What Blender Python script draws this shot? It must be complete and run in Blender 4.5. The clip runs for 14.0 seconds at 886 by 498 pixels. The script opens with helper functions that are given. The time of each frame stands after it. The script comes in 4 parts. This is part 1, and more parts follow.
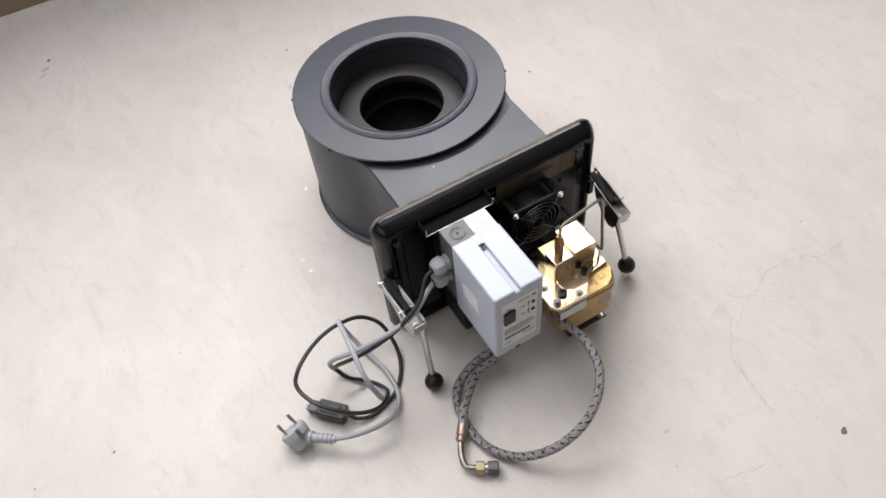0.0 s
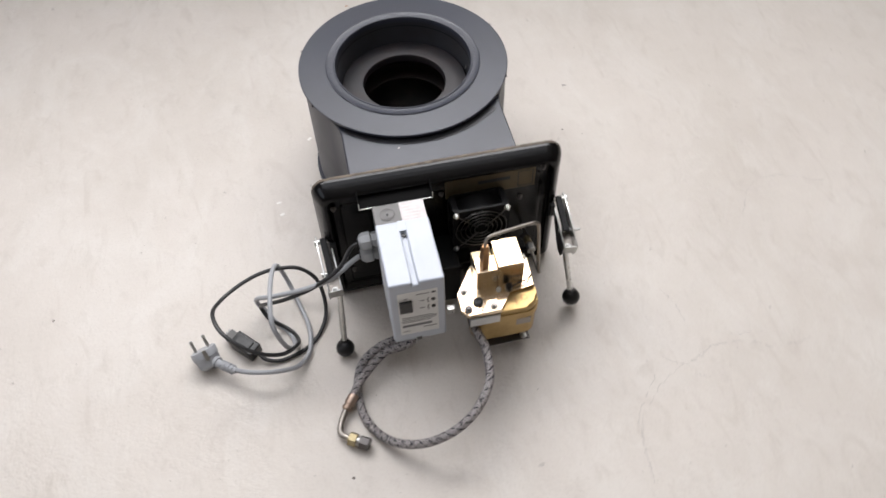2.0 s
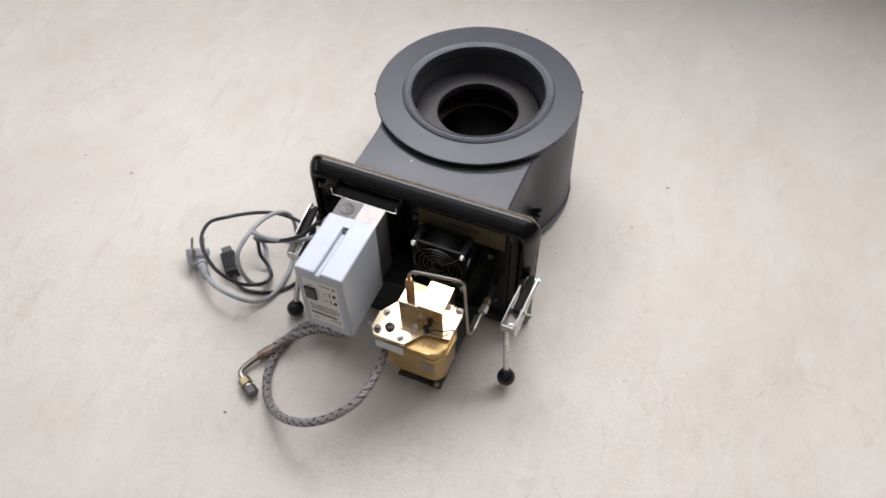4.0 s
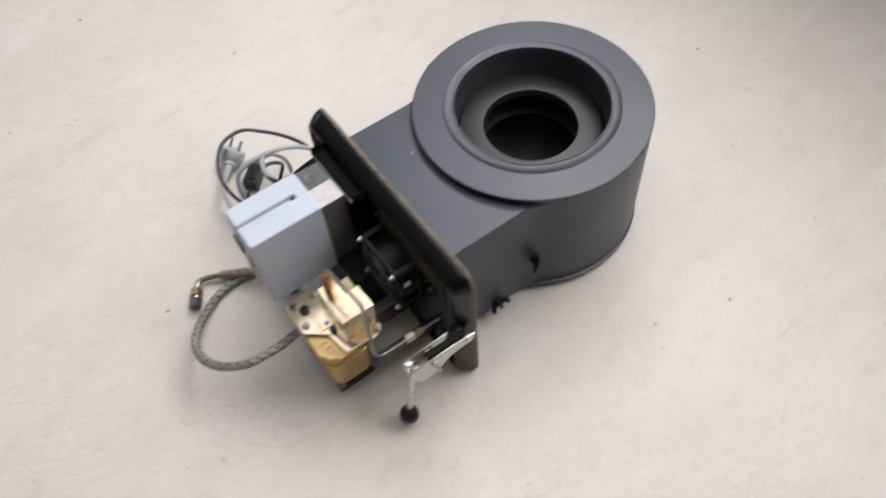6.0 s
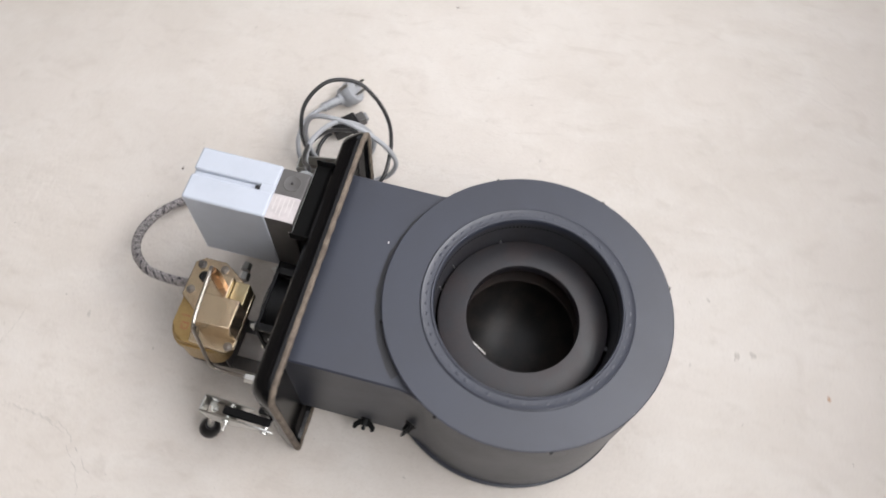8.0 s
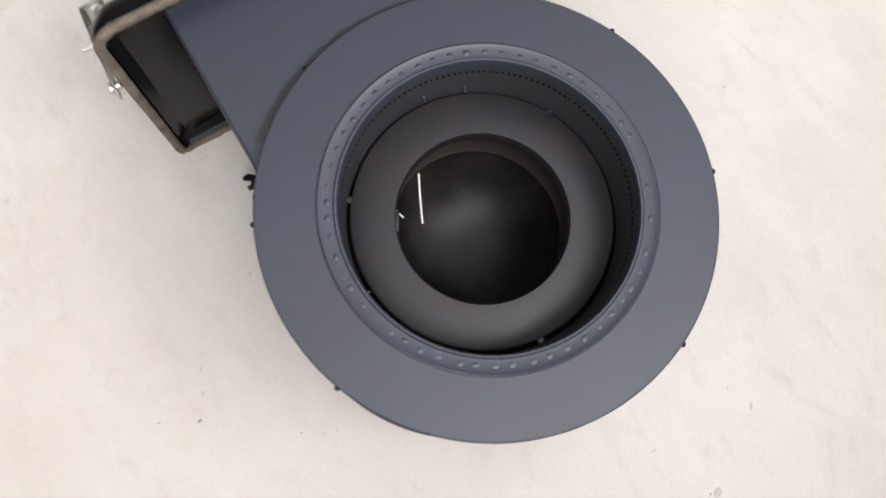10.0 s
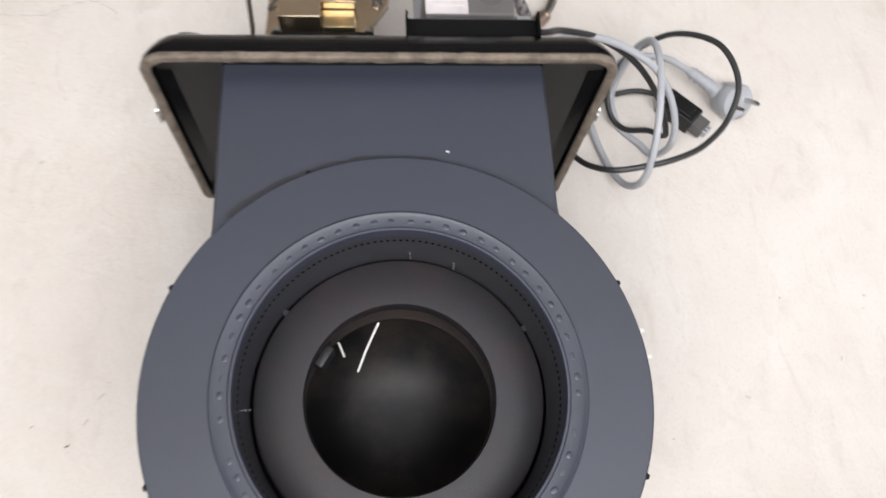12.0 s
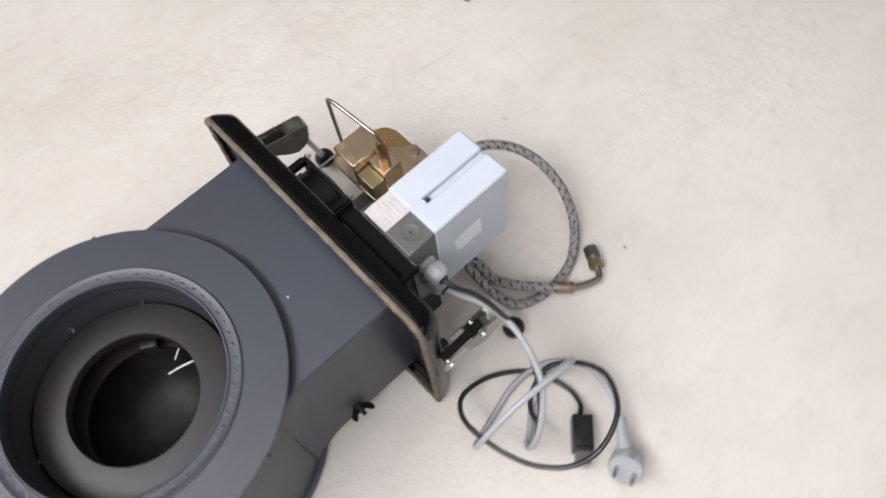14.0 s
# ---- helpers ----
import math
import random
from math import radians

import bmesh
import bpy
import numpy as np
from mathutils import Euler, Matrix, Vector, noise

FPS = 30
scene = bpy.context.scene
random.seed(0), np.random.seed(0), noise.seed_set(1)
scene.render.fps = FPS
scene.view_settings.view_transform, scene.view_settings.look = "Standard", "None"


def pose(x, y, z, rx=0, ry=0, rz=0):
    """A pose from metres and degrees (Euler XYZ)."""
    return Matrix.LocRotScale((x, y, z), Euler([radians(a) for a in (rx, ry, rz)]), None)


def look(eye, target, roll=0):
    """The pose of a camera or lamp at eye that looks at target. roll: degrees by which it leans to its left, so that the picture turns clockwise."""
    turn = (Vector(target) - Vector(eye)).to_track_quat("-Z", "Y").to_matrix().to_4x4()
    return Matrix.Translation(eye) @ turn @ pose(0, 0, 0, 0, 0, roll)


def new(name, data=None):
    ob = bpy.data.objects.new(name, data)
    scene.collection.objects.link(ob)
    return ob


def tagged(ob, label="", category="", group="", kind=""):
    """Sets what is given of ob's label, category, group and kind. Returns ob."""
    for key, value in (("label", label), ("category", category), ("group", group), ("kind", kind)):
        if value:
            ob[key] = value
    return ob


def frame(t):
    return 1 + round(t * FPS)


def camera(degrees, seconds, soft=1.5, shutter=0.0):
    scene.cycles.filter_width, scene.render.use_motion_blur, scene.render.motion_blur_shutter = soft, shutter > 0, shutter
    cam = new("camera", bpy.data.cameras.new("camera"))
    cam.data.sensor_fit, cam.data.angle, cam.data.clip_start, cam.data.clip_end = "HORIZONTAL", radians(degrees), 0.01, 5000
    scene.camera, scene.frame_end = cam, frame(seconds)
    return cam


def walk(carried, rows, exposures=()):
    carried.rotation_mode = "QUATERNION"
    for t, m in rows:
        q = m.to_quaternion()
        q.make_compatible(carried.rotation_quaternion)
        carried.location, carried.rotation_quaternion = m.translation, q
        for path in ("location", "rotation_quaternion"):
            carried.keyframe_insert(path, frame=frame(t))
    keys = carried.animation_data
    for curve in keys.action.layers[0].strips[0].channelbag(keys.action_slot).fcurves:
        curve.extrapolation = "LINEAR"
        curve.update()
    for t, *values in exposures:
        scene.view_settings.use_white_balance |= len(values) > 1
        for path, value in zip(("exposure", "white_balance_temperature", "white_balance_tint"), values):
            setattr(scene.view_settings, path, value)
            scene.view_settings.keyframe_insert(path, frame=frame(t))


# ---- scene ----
cam = camera(59.69, 14.0, soft=1.6, shutter=0.6)
walk(cam, [
    (0, pose(-0.4208, -0.9012, 1.1661, 34.96, 1.80, -30.56)),
    (0.5, pose(-0.4188, -0.9004, 1.1654, 34.71, 1.87, -30.65)),
    (1, pose(-0.3984, -0.9065, 1.1611, 34.63, 1.92, -30.50)),
    (1.5, pose(-0.2854, -0.9430, 1.1602, 33.77, 1.18, -24.84)),
    (2, pose(-0.1610, -1.0133, 1.1921, 33.78, -0.45, -12.22)),
    (2.5, pose(-0.0438, -0.9951, 1.1871, 34.92, 0.57, -6.20)),
    (3, pose(0.0850, -0.9902, 1.1963, 33.70, 2.86, 4.84)),
    (3.5, pose(0.2804, -0.9853, 1.2089, 34.45, 1.68, 14.10)),
    (3.7, pose(0.3202, -0.9758, 1.2118, 35.04, 1.58, 18.02)),
    (4.5, pose(0.4350, -0.8600, 1.2160, 33.60, 1.70, 30.00)),
    (5.2, pose(0.5350, -0.7000, 1.2160, 31.00, 2.10, 42.00)),
    (5.8, pose(0.5747, -0.5610, 1.2118, 27.95, 2.89, 51.54)),
    (6, pose(0.6079, -0.4917, 1.1562, 30.42, 5.36, 54.08)),
    (6.5, pose(0.5477, -0.3666, 1.1464, 27.91, 4.18, 56.91)),
    (7, pose(0.5496, -0.2076, 1.1521, 26.55, 2.47, 75.00)),
    (7.5, pose(0.5131, -0.1011, 1.1359, 26.23, 1.60, 91.62)),
    (8, pose(0.3699, 0.0156, 1.1500, 25.85, 1.04, 104.29)),
    (8.5, pose(0.2938, 0.0761, 1.0905, 19.52, 1.82, 121.15)),
    (9, pose(0.1905, 0.1227, 1.0140, 11.25, 2.47, 136.82)),
    (9.2, pose(0.1790, 0.1501, 0.9780, 13.17, 2.32, 139.33)),
    (11.3, pose(0.0637, 0.0926, 0.6731, 14.15, -5.00, 164.91)),
    (11.5, pose(0.0567, 0.0790, 0.6966, 13.82, -5.36, 167.32)),
    (12, pose(0.0044, 0.1474, 0.7896, 23.72, -3.23, 177.20)),
    (12.5, pose(-0.0241, 0.1583, 0.8830, 22.04, 0.70, -177.96)),
    (13, pose(-0.1523, 0.1304, 0.9596, 20.54, -1.42, -158.87)),
    (13.5, pose(-0.3249, 0.0555, 0.9726, 27.39, -0.15, -149.04)),
    (14, pose(-0.4433, -0.0800, 1.0104, 28.33, 1.77, -133.03)),
], exposures=[(0, 0.20), (1.5, 0.20), (2, 0.13), (3.5, 0.10), (6, 0.12), (7, 0.26), (7.5, 0.20), (8.5, 0.25), (9, 0.32), (11.5, 0.34), (12.5, 0.44), (13, 0.32), (13.5, 0.30), (14, 0.31)])

# ---- light ----
world = bpy.data.worlds.new("world")
scene.world = world
world.use_nodes = True
wn = world.node_tree
sky = wn.nodes.new("ShaderNodeTexSky")
sky.sky_type = 'NISHITA'
sky.sun_disc = False
sky.sun_elevation = radians(40)
sky.sun_rotation = radians(200)
wn.nodes["Background"].inputs["Strength"].default_value = 0.10
wn.links.new(sky.outputs[0], wn.nodes["Background"].inputs["Color"])


def area_light(name, m, sx, sy, watts, colour):
    d = bpy.data.lights.new(name, 'AREA')
    d.shape, d.size, d.size_y, d.energy, d.color = 'RECTANGLE', sx, sy, watts, colour
    ob = new(name, d)
    ob.matrix_world = m
    return ob


DAYLIGHT = (0.986, 0.967, 0.974)
# added overhead fill lamp; no roof light is known here
area_light("overhead_fill", look((-0.6, 0.12, 2.58), (-0.6, 0.1199, 0.0)), 2.8, 1.6, 24, DAYLIGHT)
area_light("window_daylight_north", look((0.0, 1.09, 1.81), (0.0, 0.0, 1.55)), 2.9, 1.15, 106, DAYLIGHT)
# added side fill from the west, to even out the floor
area_light("west_side_fill", look((-2.88, -0.9, 1.60), (0.0, -0.5, 0.2)), 2.0, 1.3, 8, DAYLIGHT)

# tilt of the burner, which leans on its door's lower edge and the drum's back
TILT = Matrix(((0.99989, 0.00044, -0.01485, -0.00007), (0.00044, 0.99826, 0.05900, 0.00029), (0.01485, -0.05900, 0.99815, 0.00493), (0.00000, 0.00000, 0.00000, 1.00000)))


def on_floor(x, y, h):
    """A place over the floor, from the burner's own plan, h above the floor."""
    p = TILT @ Vector((x, y, 0.0))
    return Vector((p.x, p.y, h))


# ---- materials ----
def material(name, colour, rough, metal=0.0, grain=0.0, grain_scale=300.0, stain=0.0, stain_scale=20.0, bump=0.0, bump_scale=400.0, tint=None, coords="Object", spec=0.5, rough_var=0.0):
    m = bpy.data.materials.new(name)
    m.use_nodes = True
    t = m.node_tree
    b = t.nodes["Principled BSDF"]
    b.inputs["Metallic"].default_value = metal
    b.inputs["Roughness"].default_value = rough
    b.inputs["Specular IOR Level"].default_value = spec
    b.inputs["Base Color"].default_value = (*colour, 1)
    co = t.nodes.new("ShaderNodeTexCoord")
    src = None
    if grain or stain:
        last = None
        rgb = t.nodes.new("ShaderNodeRGB")
        rgb.outputs[0].default_value = (*colour, 1)
        last = rgb.outputs[0]
        for amount, scale, to in ((stain, stain_scale, tint or tuple(c * 0.45 for c in colour)), (grain, grain_scale, tuple(c * 0.6 for c in colour))):
            if not amount:
                continue
            n = t.nodes.new("ShaderNodeTexNoise")
            n.inputs["Scale"].default_value = scale
            n.inputs["Detail"].default_value = 6
            n.inputs["Roughness"].default_value = 0.6
            t.links.new(co.outputs[coords], n.inputs["Vector"])
            r = t.nodes.new("ShaderNodeMapRange")
            r.inputs["From Min"].default_value, r.inputs["From Max"].default_value = 0.42, 0.72
            r.inputs["To Max"].default_value = amount
            t.links.new(n.outputs["Fac"], r.inputs["Value"])
            x = t.nodes.new("ShaderNodeMix")
            x.data_type = 'RGBA'
            x.inputs[7].default_value = (*to, 1)
            t.links.new(r.outputs[0], x.inputs[0])
            t.links.new(last, x.inputs[6])
            last = x.outputs[2]
            if rough_var and scale == stain_scale:
                rr = t.nodes.new("ShaderNodeMapRange")
                rr.inputs["To Min"].default_value, rr.inputs["To Max"].default_value = max(rough - rough_var, 0.02), rough + rough_var
                t.links.new(n.outputs["Fac"], rr.inputs["Value"])
                t.links.new(rr.outputs[0], b.inputs["Roughness"])
        t.links.new(last, b.inputs["Base Color"])
    if bump:
        n = t.nodes.new("ShaderNodeTexNoise")
        n.inputs["Scale"].default_value = bump_scale
        n.inputs["Detail"].default_value = 4
        t.links.new(co.outputs[coords], n.inputs["Vector"])
        u = t.nodes.new("ShaderNodeBump")
        u.inputs["Strength"].default_value = bump
        u.inputs["Distance"].default_value = 0.001
        t.links.new(n.outputs["Fac"], u.inputs["Height"])
        t.links.new(u.outputs[0], b.inputs["Normal"])
    return m


M_GREY = material("graphite_heat_paint", (0.0295, 0.0335, 0.0485), 0.42, 0, 0.25, 900, 0.45, 11, 0.12, 1500, tint=(0.024, 0.0252, 0.033), rough_var=0.1, spec=0.6)
M_SLEEVE = material("sooty_grey_steel", (0.033, 0.0345, 0.041), 0.45, 0, 0.3, 600, 0.6, 18, 0.15, 900, tint=(0.026, 0.019, 0.018), rough_var=0.1)
M_INNER = material("sooty_steel", (0.0162, 0.0155, 0.0182), 0.44, 0.15, 0.5, 320, 0.9, 34, 0.12, 500, tint=(0.025, 0.0165, 0.0168), rough_var=0.15)
M_POT = material("burnt_black_steel", (0.0075, 0.0070, 0.0074), 0.44, 0.2, 0.4, 300, 0.8, 22, 0.07, 500, tint=(0.034, 0.027, 0.022), rough_var=0.14, spec=0.3)
M_BLACK = material("black_gloss_enamel", (0.0024, 0.0024, 0.0030), 0.20, 0, 0.3, 700, 0.4, 22, 0.04, 900, tint=(0.006, 0.0055, 0.005), rough_var=0.07, spec=0.28)
M_RIM = material("rust_brown_burnt_steel", (0.012, 0.0085, 0.0075), 0.7, 0, 0.4, 300, 0.7, 30, 0.2, 500, tint=(0.022, 0.011, 0.009), spec=0.2)
M_MATT = material("matt_black_steel", (0.005, 0.005, 0.0055), 0.5, 0, 0.3, 700, 0.4, 30, 0.05, 900, spec=0.25)
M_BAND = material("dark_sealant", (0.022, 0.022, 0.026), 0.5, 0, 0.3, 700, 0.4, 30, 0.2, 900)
M_SEAL = material("worn_rope_seal", (0.18, 0.145, 0.112), 0.85, 0, 0.75, 350, 0.9, 60, 0.7, 500, tint=(0.035, 0.026, 0.021))
M_BOX = material("pale_grey_plastic", (0.46, 0.495, 0.56), 0.36, 0, 0.1, 1500, 0.12, 25, 0.05, 2500)
M_BASE = material("dark_grey_plastic", (0.095, 0.09, 0.088), 0.42, 0, 0.2, 900, 0.25, 40, 0.06, 1800)
M_GLAND = material("grey_nylon", (0.33, 0.34, 0.35), 0.42, 0, 0.1, 900, 0.2, 60)
M_LABEL = material("white_paper_label", (0.72, 0.72, 0.71), 0.5, 0, 0.08, 900, 0.15, 60)
M_SILVER = material("silver_foil_sticker", (0.52, 0.48, 0.48), 0.45, 0.1, 0.15, 500, 0.35, 60, 0.15, 300)
M_INK = material("black_ink", (0.015, 0.015, 0.016), 0.5)
M_DARK = material("dark_hole", (0.004, 0.004, 0.004), 0.9, spec=0.1)
M_PRINT = material("grey_print", (0.16, 0.16, 0.17), 0.6)
M_FADED = material("faded_print", (0.54, 0.51, 0.50), 0.5)
M_RED = material("red_marker", (0.42, 0.17, 0.08), 0.6)
M_PLASTIC = material("black_plastic", (0.007, 0.007, 0.008), 0.3, 0, 0.2, 900, spec=0.4)
M_FAN = material("dull_black_plastic", (0.004, 0.004, 0.0045), 0.48, 0, 0.2, 900, spec=0.22)
M_GOLD = material("yellow_zinc_plate", (0.68, 0.56, 0.40), 0.20, 0.97, 0.15, 300, 0.6, 28, 0.05, 220, tint=(0.56, 0.41, 0.29), rough_var=0.07)
M_CAST = material("gold_cast_housing", (0.47, 0.33, 0.145), 0.32, 0.88, 0.3, 300, 0.5, 30, 0.15, 400, tint=(0.27, 0.165, 0.055), rough_var=0.12)
M_BRASS = material("dull_brass", (0.37, 0.31, 0.19), 0.36, 0.95, 0.3, 400, 0.6, 60, tint=(0.30, 0.24, 0.12))
M_COPPER = material("tarnished_copper_nut", (0.36, 0.20, 0.10), 0.36, 0.9, 0.3, 400, 0.5, 90, tint=(0.16, 0.10, 0.06))
M_FERRULE = material("tarnished_ferrule", (0.40, 0.30, 0.24), 0.36, 0.9, 0.3, 400, 0.5, 90, tint=(0.24, 0.19, 0.16))
M_STEEL = material("zinc_plated_steel", (0.60, 0.60, 0.58), 0.3, 1.0, 0.3, 500, 0.5, 50, 0.08, 600, tint=(0.3, 0.29, 0.27), rough_var=0.1)
M_PIPE = material("dull_steel_pipe", (0.33, 0.30, 0.27), 0.34, 1.0, 0.3, 500, 0.5, 40)
M_DARKSTEEL = material("dark_steel", (0.13, 0.12, 0.115), 0.4, 0.7, 0.3, 500, 0.5, 40)
M_WIRE = material("plated_wire", (0.17, 0.165, 0.16), 0.35, 0.9)
M_CABLEGREY = material("grey_cable_sheath", (0.36, 0.37, 0.39), 0.45, 0, 0.1, 600, 0.2, 50)
M_CABLEBLACK = material("black_cable_sheath", (0.016, 0.016, 0.017), 0.4, 0, 0.2, 600)
# mostly unseen walls, kept dark so they bounce little light back
M_WALL = material("dull_wall_paint", (0.21, 0.19, 0.17), 0.8, 0, 0.06, 300, 0.12, 3, 0.1, 200)
M_SKIRT = material("brown_base_paint", (0.24, 0.18, 0.12), 0.6, 0, 0.2, 200, 0.3, 6)
# unseen ceiling, its tone lowered to weaken the bounced light
M_CEIL = material("ceiling_paint", (0.46, 0.445, 0.42), 0.85, 0, 0.05, 200, 0.08, 2)
M_FRAME = material("white_window_frame", (0.75, 0.75, 0.74), 0.4, 0, 0.05, 300, 0.1, 8)
M_NAME = material("brown_gold_nameplate", (0.115, 0.088, 0.052), 0.45, 0.6, 0.3, 200, 0.6, 30, tint=(0.12, 0.10, 0.06))
M_CERAMIC = material("white_ceramic_rod", (0.78, 0.76, 0.73), 0.25)


def floor_material():
    m = bpy.data.materials.new("cream_painted_concrete")
    m.use_nodes = True
    t = m.node_tree
    b = t.nodes["Principled BSDF"]
    co = t.nodes.new("ShaderNodeTexCoord")

    def tex(scale, detail, rough, squash=(1, 1, 1), turn=0.0, distort=0.0):
        mp = t.nodes.new("ShaderNodeMapping")
        mp.inputs["Scale"].default_value = squash
        mp.inputs["Rotation"].default_value = (0, 0, turn)
        t.links.new(co.outputs["Object"], mp.inputs[0])
        n = t.nodes.new("ShaderNodeTexNoise")
        n.inputs["Scale"].default_value, n.inputs["Detail"].default_value, n.inputs["Roughness"].default_value = scale, detail, rough
        n.inputs["Distortion"].default_value = distort
        t.links.new(mp.outputs[0], n.inputs["Vector"])
        return n.outputs["Fac"]

    def ramp(v, lo, hi, a=0.0, c=1.0):
        r = t.nodes.new("ShaderNodeMapRange")
        r.inputs["From Min"].default_value, r.inputs["From Max"].default_value = lo, hi
        r.inputs["To Min"].default_value, r.inputs["To Max"].default_value = a, c
        t.links.new(v, r.inputs["Value"])
        return r.outputs[0]

    def mix(fac, a, colour):
        x = t.nodes.new("ShaderNodeMix")
        x.data_type = 'RGBA'
        t.links.new(fac, x.inputs[0])
        t.links.new(a, x.inputs[6])
        x.inputs[7].default_value = (*colour, 1)
        return x.outputs[2]

    base = t.nodes.new("ShaderNodeRGB")
    base.outputs[0].default_value = (0.630, 0.585, 0.538, 1)
    c = base.outputs[0]
    c = mix(ramp(tex(2.2, 6, 0.66), 0.40, 0.68, 0, 0.75), c, (0.55, 0.505, 0.455))
    c = mix(ramp(tex(7, 7, 0.72, (1, 0.6, 1), 0.5, 0.8), 0.48, 0.70, 0, 0.55), c, (0.68, 0.65, 0.61))
    c = mix(ramp(tex(30, 6, 0.7, (1, 0.55, 1), 0.9, 0.6), 0.54, 0.74, 0, 0.5), c, (0.50, 0.455, 0.41))
    c = mix(ramp(tex(260, 3, 0.6), 0.50, 0.8, 0, 0.3), c, (0.44, 0.40, 0.36))
    # short curved trowel marks
    arcs = tex(17, 3, 0.55, (1, 0.38, 1), 0.6, 1.6)
    c = mix(ramp(arcs, 0.60, 0.72, 0, 0.34), c, (0.50, 0.45, 0.40))
    c = mix(ramp(tex(23, 3, 0.55, (0.4, 1, 1), 0.9, 1.4), 0.60, 0.74, 0, 0.14), c, (0.70, 0.665, 0.62))
    # sparse dark grit
    c = mix(ramp(tex(75, 3, 0.65), 0.70, 0.77, 0, 0.75), c, (0.33, 0.295, 0.26))
    t.links.new(c, b.inputs["Base Color"])
    t.links.new(ramp(tex(6, 4, 0.6), 0.3, 0.7, 0.48, 0.66), b.inputs["Roughness"])
    b.inputs["Specular IOR Level"].default_value = 0.4
    add = t.nodes.new("ShaderNodeMath")
    add.operation = 'MULTIPLY_ADD'
    t.links.new(tex(20, 7, 0.66, (1, 0.75, 1), 0.7, 0.5), add.inputs[0])
    add.inputs[1].default_value = 3.4
    t.links.new(tex(140, 4, 0.6), add.inputs[2])
    u = t.nodes.new("ShaderNodeBump")
    # rougher where the trowel left the screed open
    t.links.new(ramp(tex(2.6, 5, 0.7, (1, 0.8, 1), 0.3, 0.5), 0.44, 0.64, 0.22, 0.95), u.inputs["Strength"])
    u.inputs["Distance"].default_value = 0.0016
    t.links.new(add.outputs[0], u.inputs["Height"])
    t.links.new(u.outputs[0], b.inputs["Normal"])
    return m


def braid_material():
    m = bpy.data.materials.new("steel_braid_with_dark_tracer")
    m.use_nodes = True
    t = m.node_tree
    b = t.nodes["Principled BSDF"]
    uv = t.nodes.new("ShaderNodeTexCoord")
    sep = t.nodes.new("ShaderNodeSeparateXYZ")
    t.links.new(uv.outputs["UV"], sep.inputs[0])

    def math_node(op, a, c):
        n = t.nodes.new("ShaderNodeMath")
        n.operation = op
        for i, v in enumerate((a, c)):
            if isinstance(v, (int, float)):
                n.inputs[i].default_value = v
            elif v is not None:
                t.links.new(v, n.inputs[i])
        return n.outputs[0]

    along = sep.outputs[0]
    one = math_node('ADD', along, sep.outputs[1])
    two = math_node('SUBTRACT', along, sep.outputs[1])
    s1 = math_node('SINE', math_node('MULTIPLY', one, 2 * math.pi * 11), None)
    s2 = math_node('SINE', math_node('MULTIPLY', two, 2 * math.pi * 11), None)
    weave = math_node('MULTIPLY', s1, s2)
    # dark tracer strands that surface every so often
    f1 = math_node('LESS_THAN', math_node('FRACT', math_node('MULTIPLY', two, 3.0), None), 0.24)
    f2 = math_node('LESS_THAN', math_node('FRACT', math_node('MULTIPLY', one, 2.6), None), 0.62)
    g1 = math_node('LESS_THAN', math_node('FRACT', math_node('MULTIPLY', one, 1.0), None), 0.07)
    g2 = math_node('LESS_THAN', math_node('FRACT', math_node('MULTIPLY', two, 4.0), None), 0.45)
    tr = math_node('MAXIMUM', math_node('MULTIPLY', f1, f2), math_node('MULTIPLY', g1, g2))
    w = t.nodes.new("ShaderNodeMapRange")
    w.inputs["From Min"].default_value, w.inputs["From Max"].default_value = -0.6, 0.9
    t.links.new(weave, w.inputs["Value"])
    x = t.nodes.new("ShaderNodeMix")
    x.data_type = 'RGBA'
    x.inputs[6].default_value = (0.09, 0.082, 0.085, 1)
    x.inputs[7].default_value = (0.68, 0.64, 0.635, 1)
    t.links.new(w.outputs[0], x.inputs[0])
    y = t.nodes.new("ShaderNodeMix")
    y.data_type = 'RGBA'
    y.inputs[7].default_value = (0.018, 0.016, 0.024, 1)
    t.links.new(tr, y.inputs[0])
    t.links.new(x.outputs[2], y.inputs[6])
    t.links.new(y.outputs[2], b.inputs["Base Color"])
    b.inputs["Metallic"].default_value = 0.55
    b.inputs["Roughness"].default_value = 0.42
    u = t.nodes.new("ShaderNodeBump")
    u.inputs["Strength"].default_value = 0.6
    u.inputs["Distance"].default_value = 0.0008
    t.links.new(weave, u.inputs["Height"])
    t.links.new(u.outputs[0], b.inputs["Normal"])
    return m


M_FLOOR = floor_material()
M_BRAID = braid_material()


# ---- mesh helpers ----
def mesh_of(name, bm, mat, smooth=True, angle=35):
    bmesh.ops.recalc_face_normals(bm, faces=bm.faces)
    me = bpy.data.meshes.new(name)
    if smooth:
        areas = sorted(f.calc_area() for f in bm.faces)
        limit = 12 * areas[len(areas) // 2]
        for f in bm.faces:
            f.smooth = len(f.verts) <= 4 and f.calc_area() < limit
        for e in bm.edges:
            if len(e.link_faces) == 2 and e.calc_face_angle(0) > radians(angle):
                e.smooth = False
    bm.to_mesh(me)
    bm.free()
    me.materials.append(mat)
    return me


def part(name, bm, mat, parent=None, label="", m=None, smooth=True):
    ob = new(name, mesh_of(name, bm, mat, smooth))
    if parent is not None:
        ob.parent = parent
    if m is not None:
        ob.matrix_basis = m
    if label:
        ob["label"] = label
    return ob


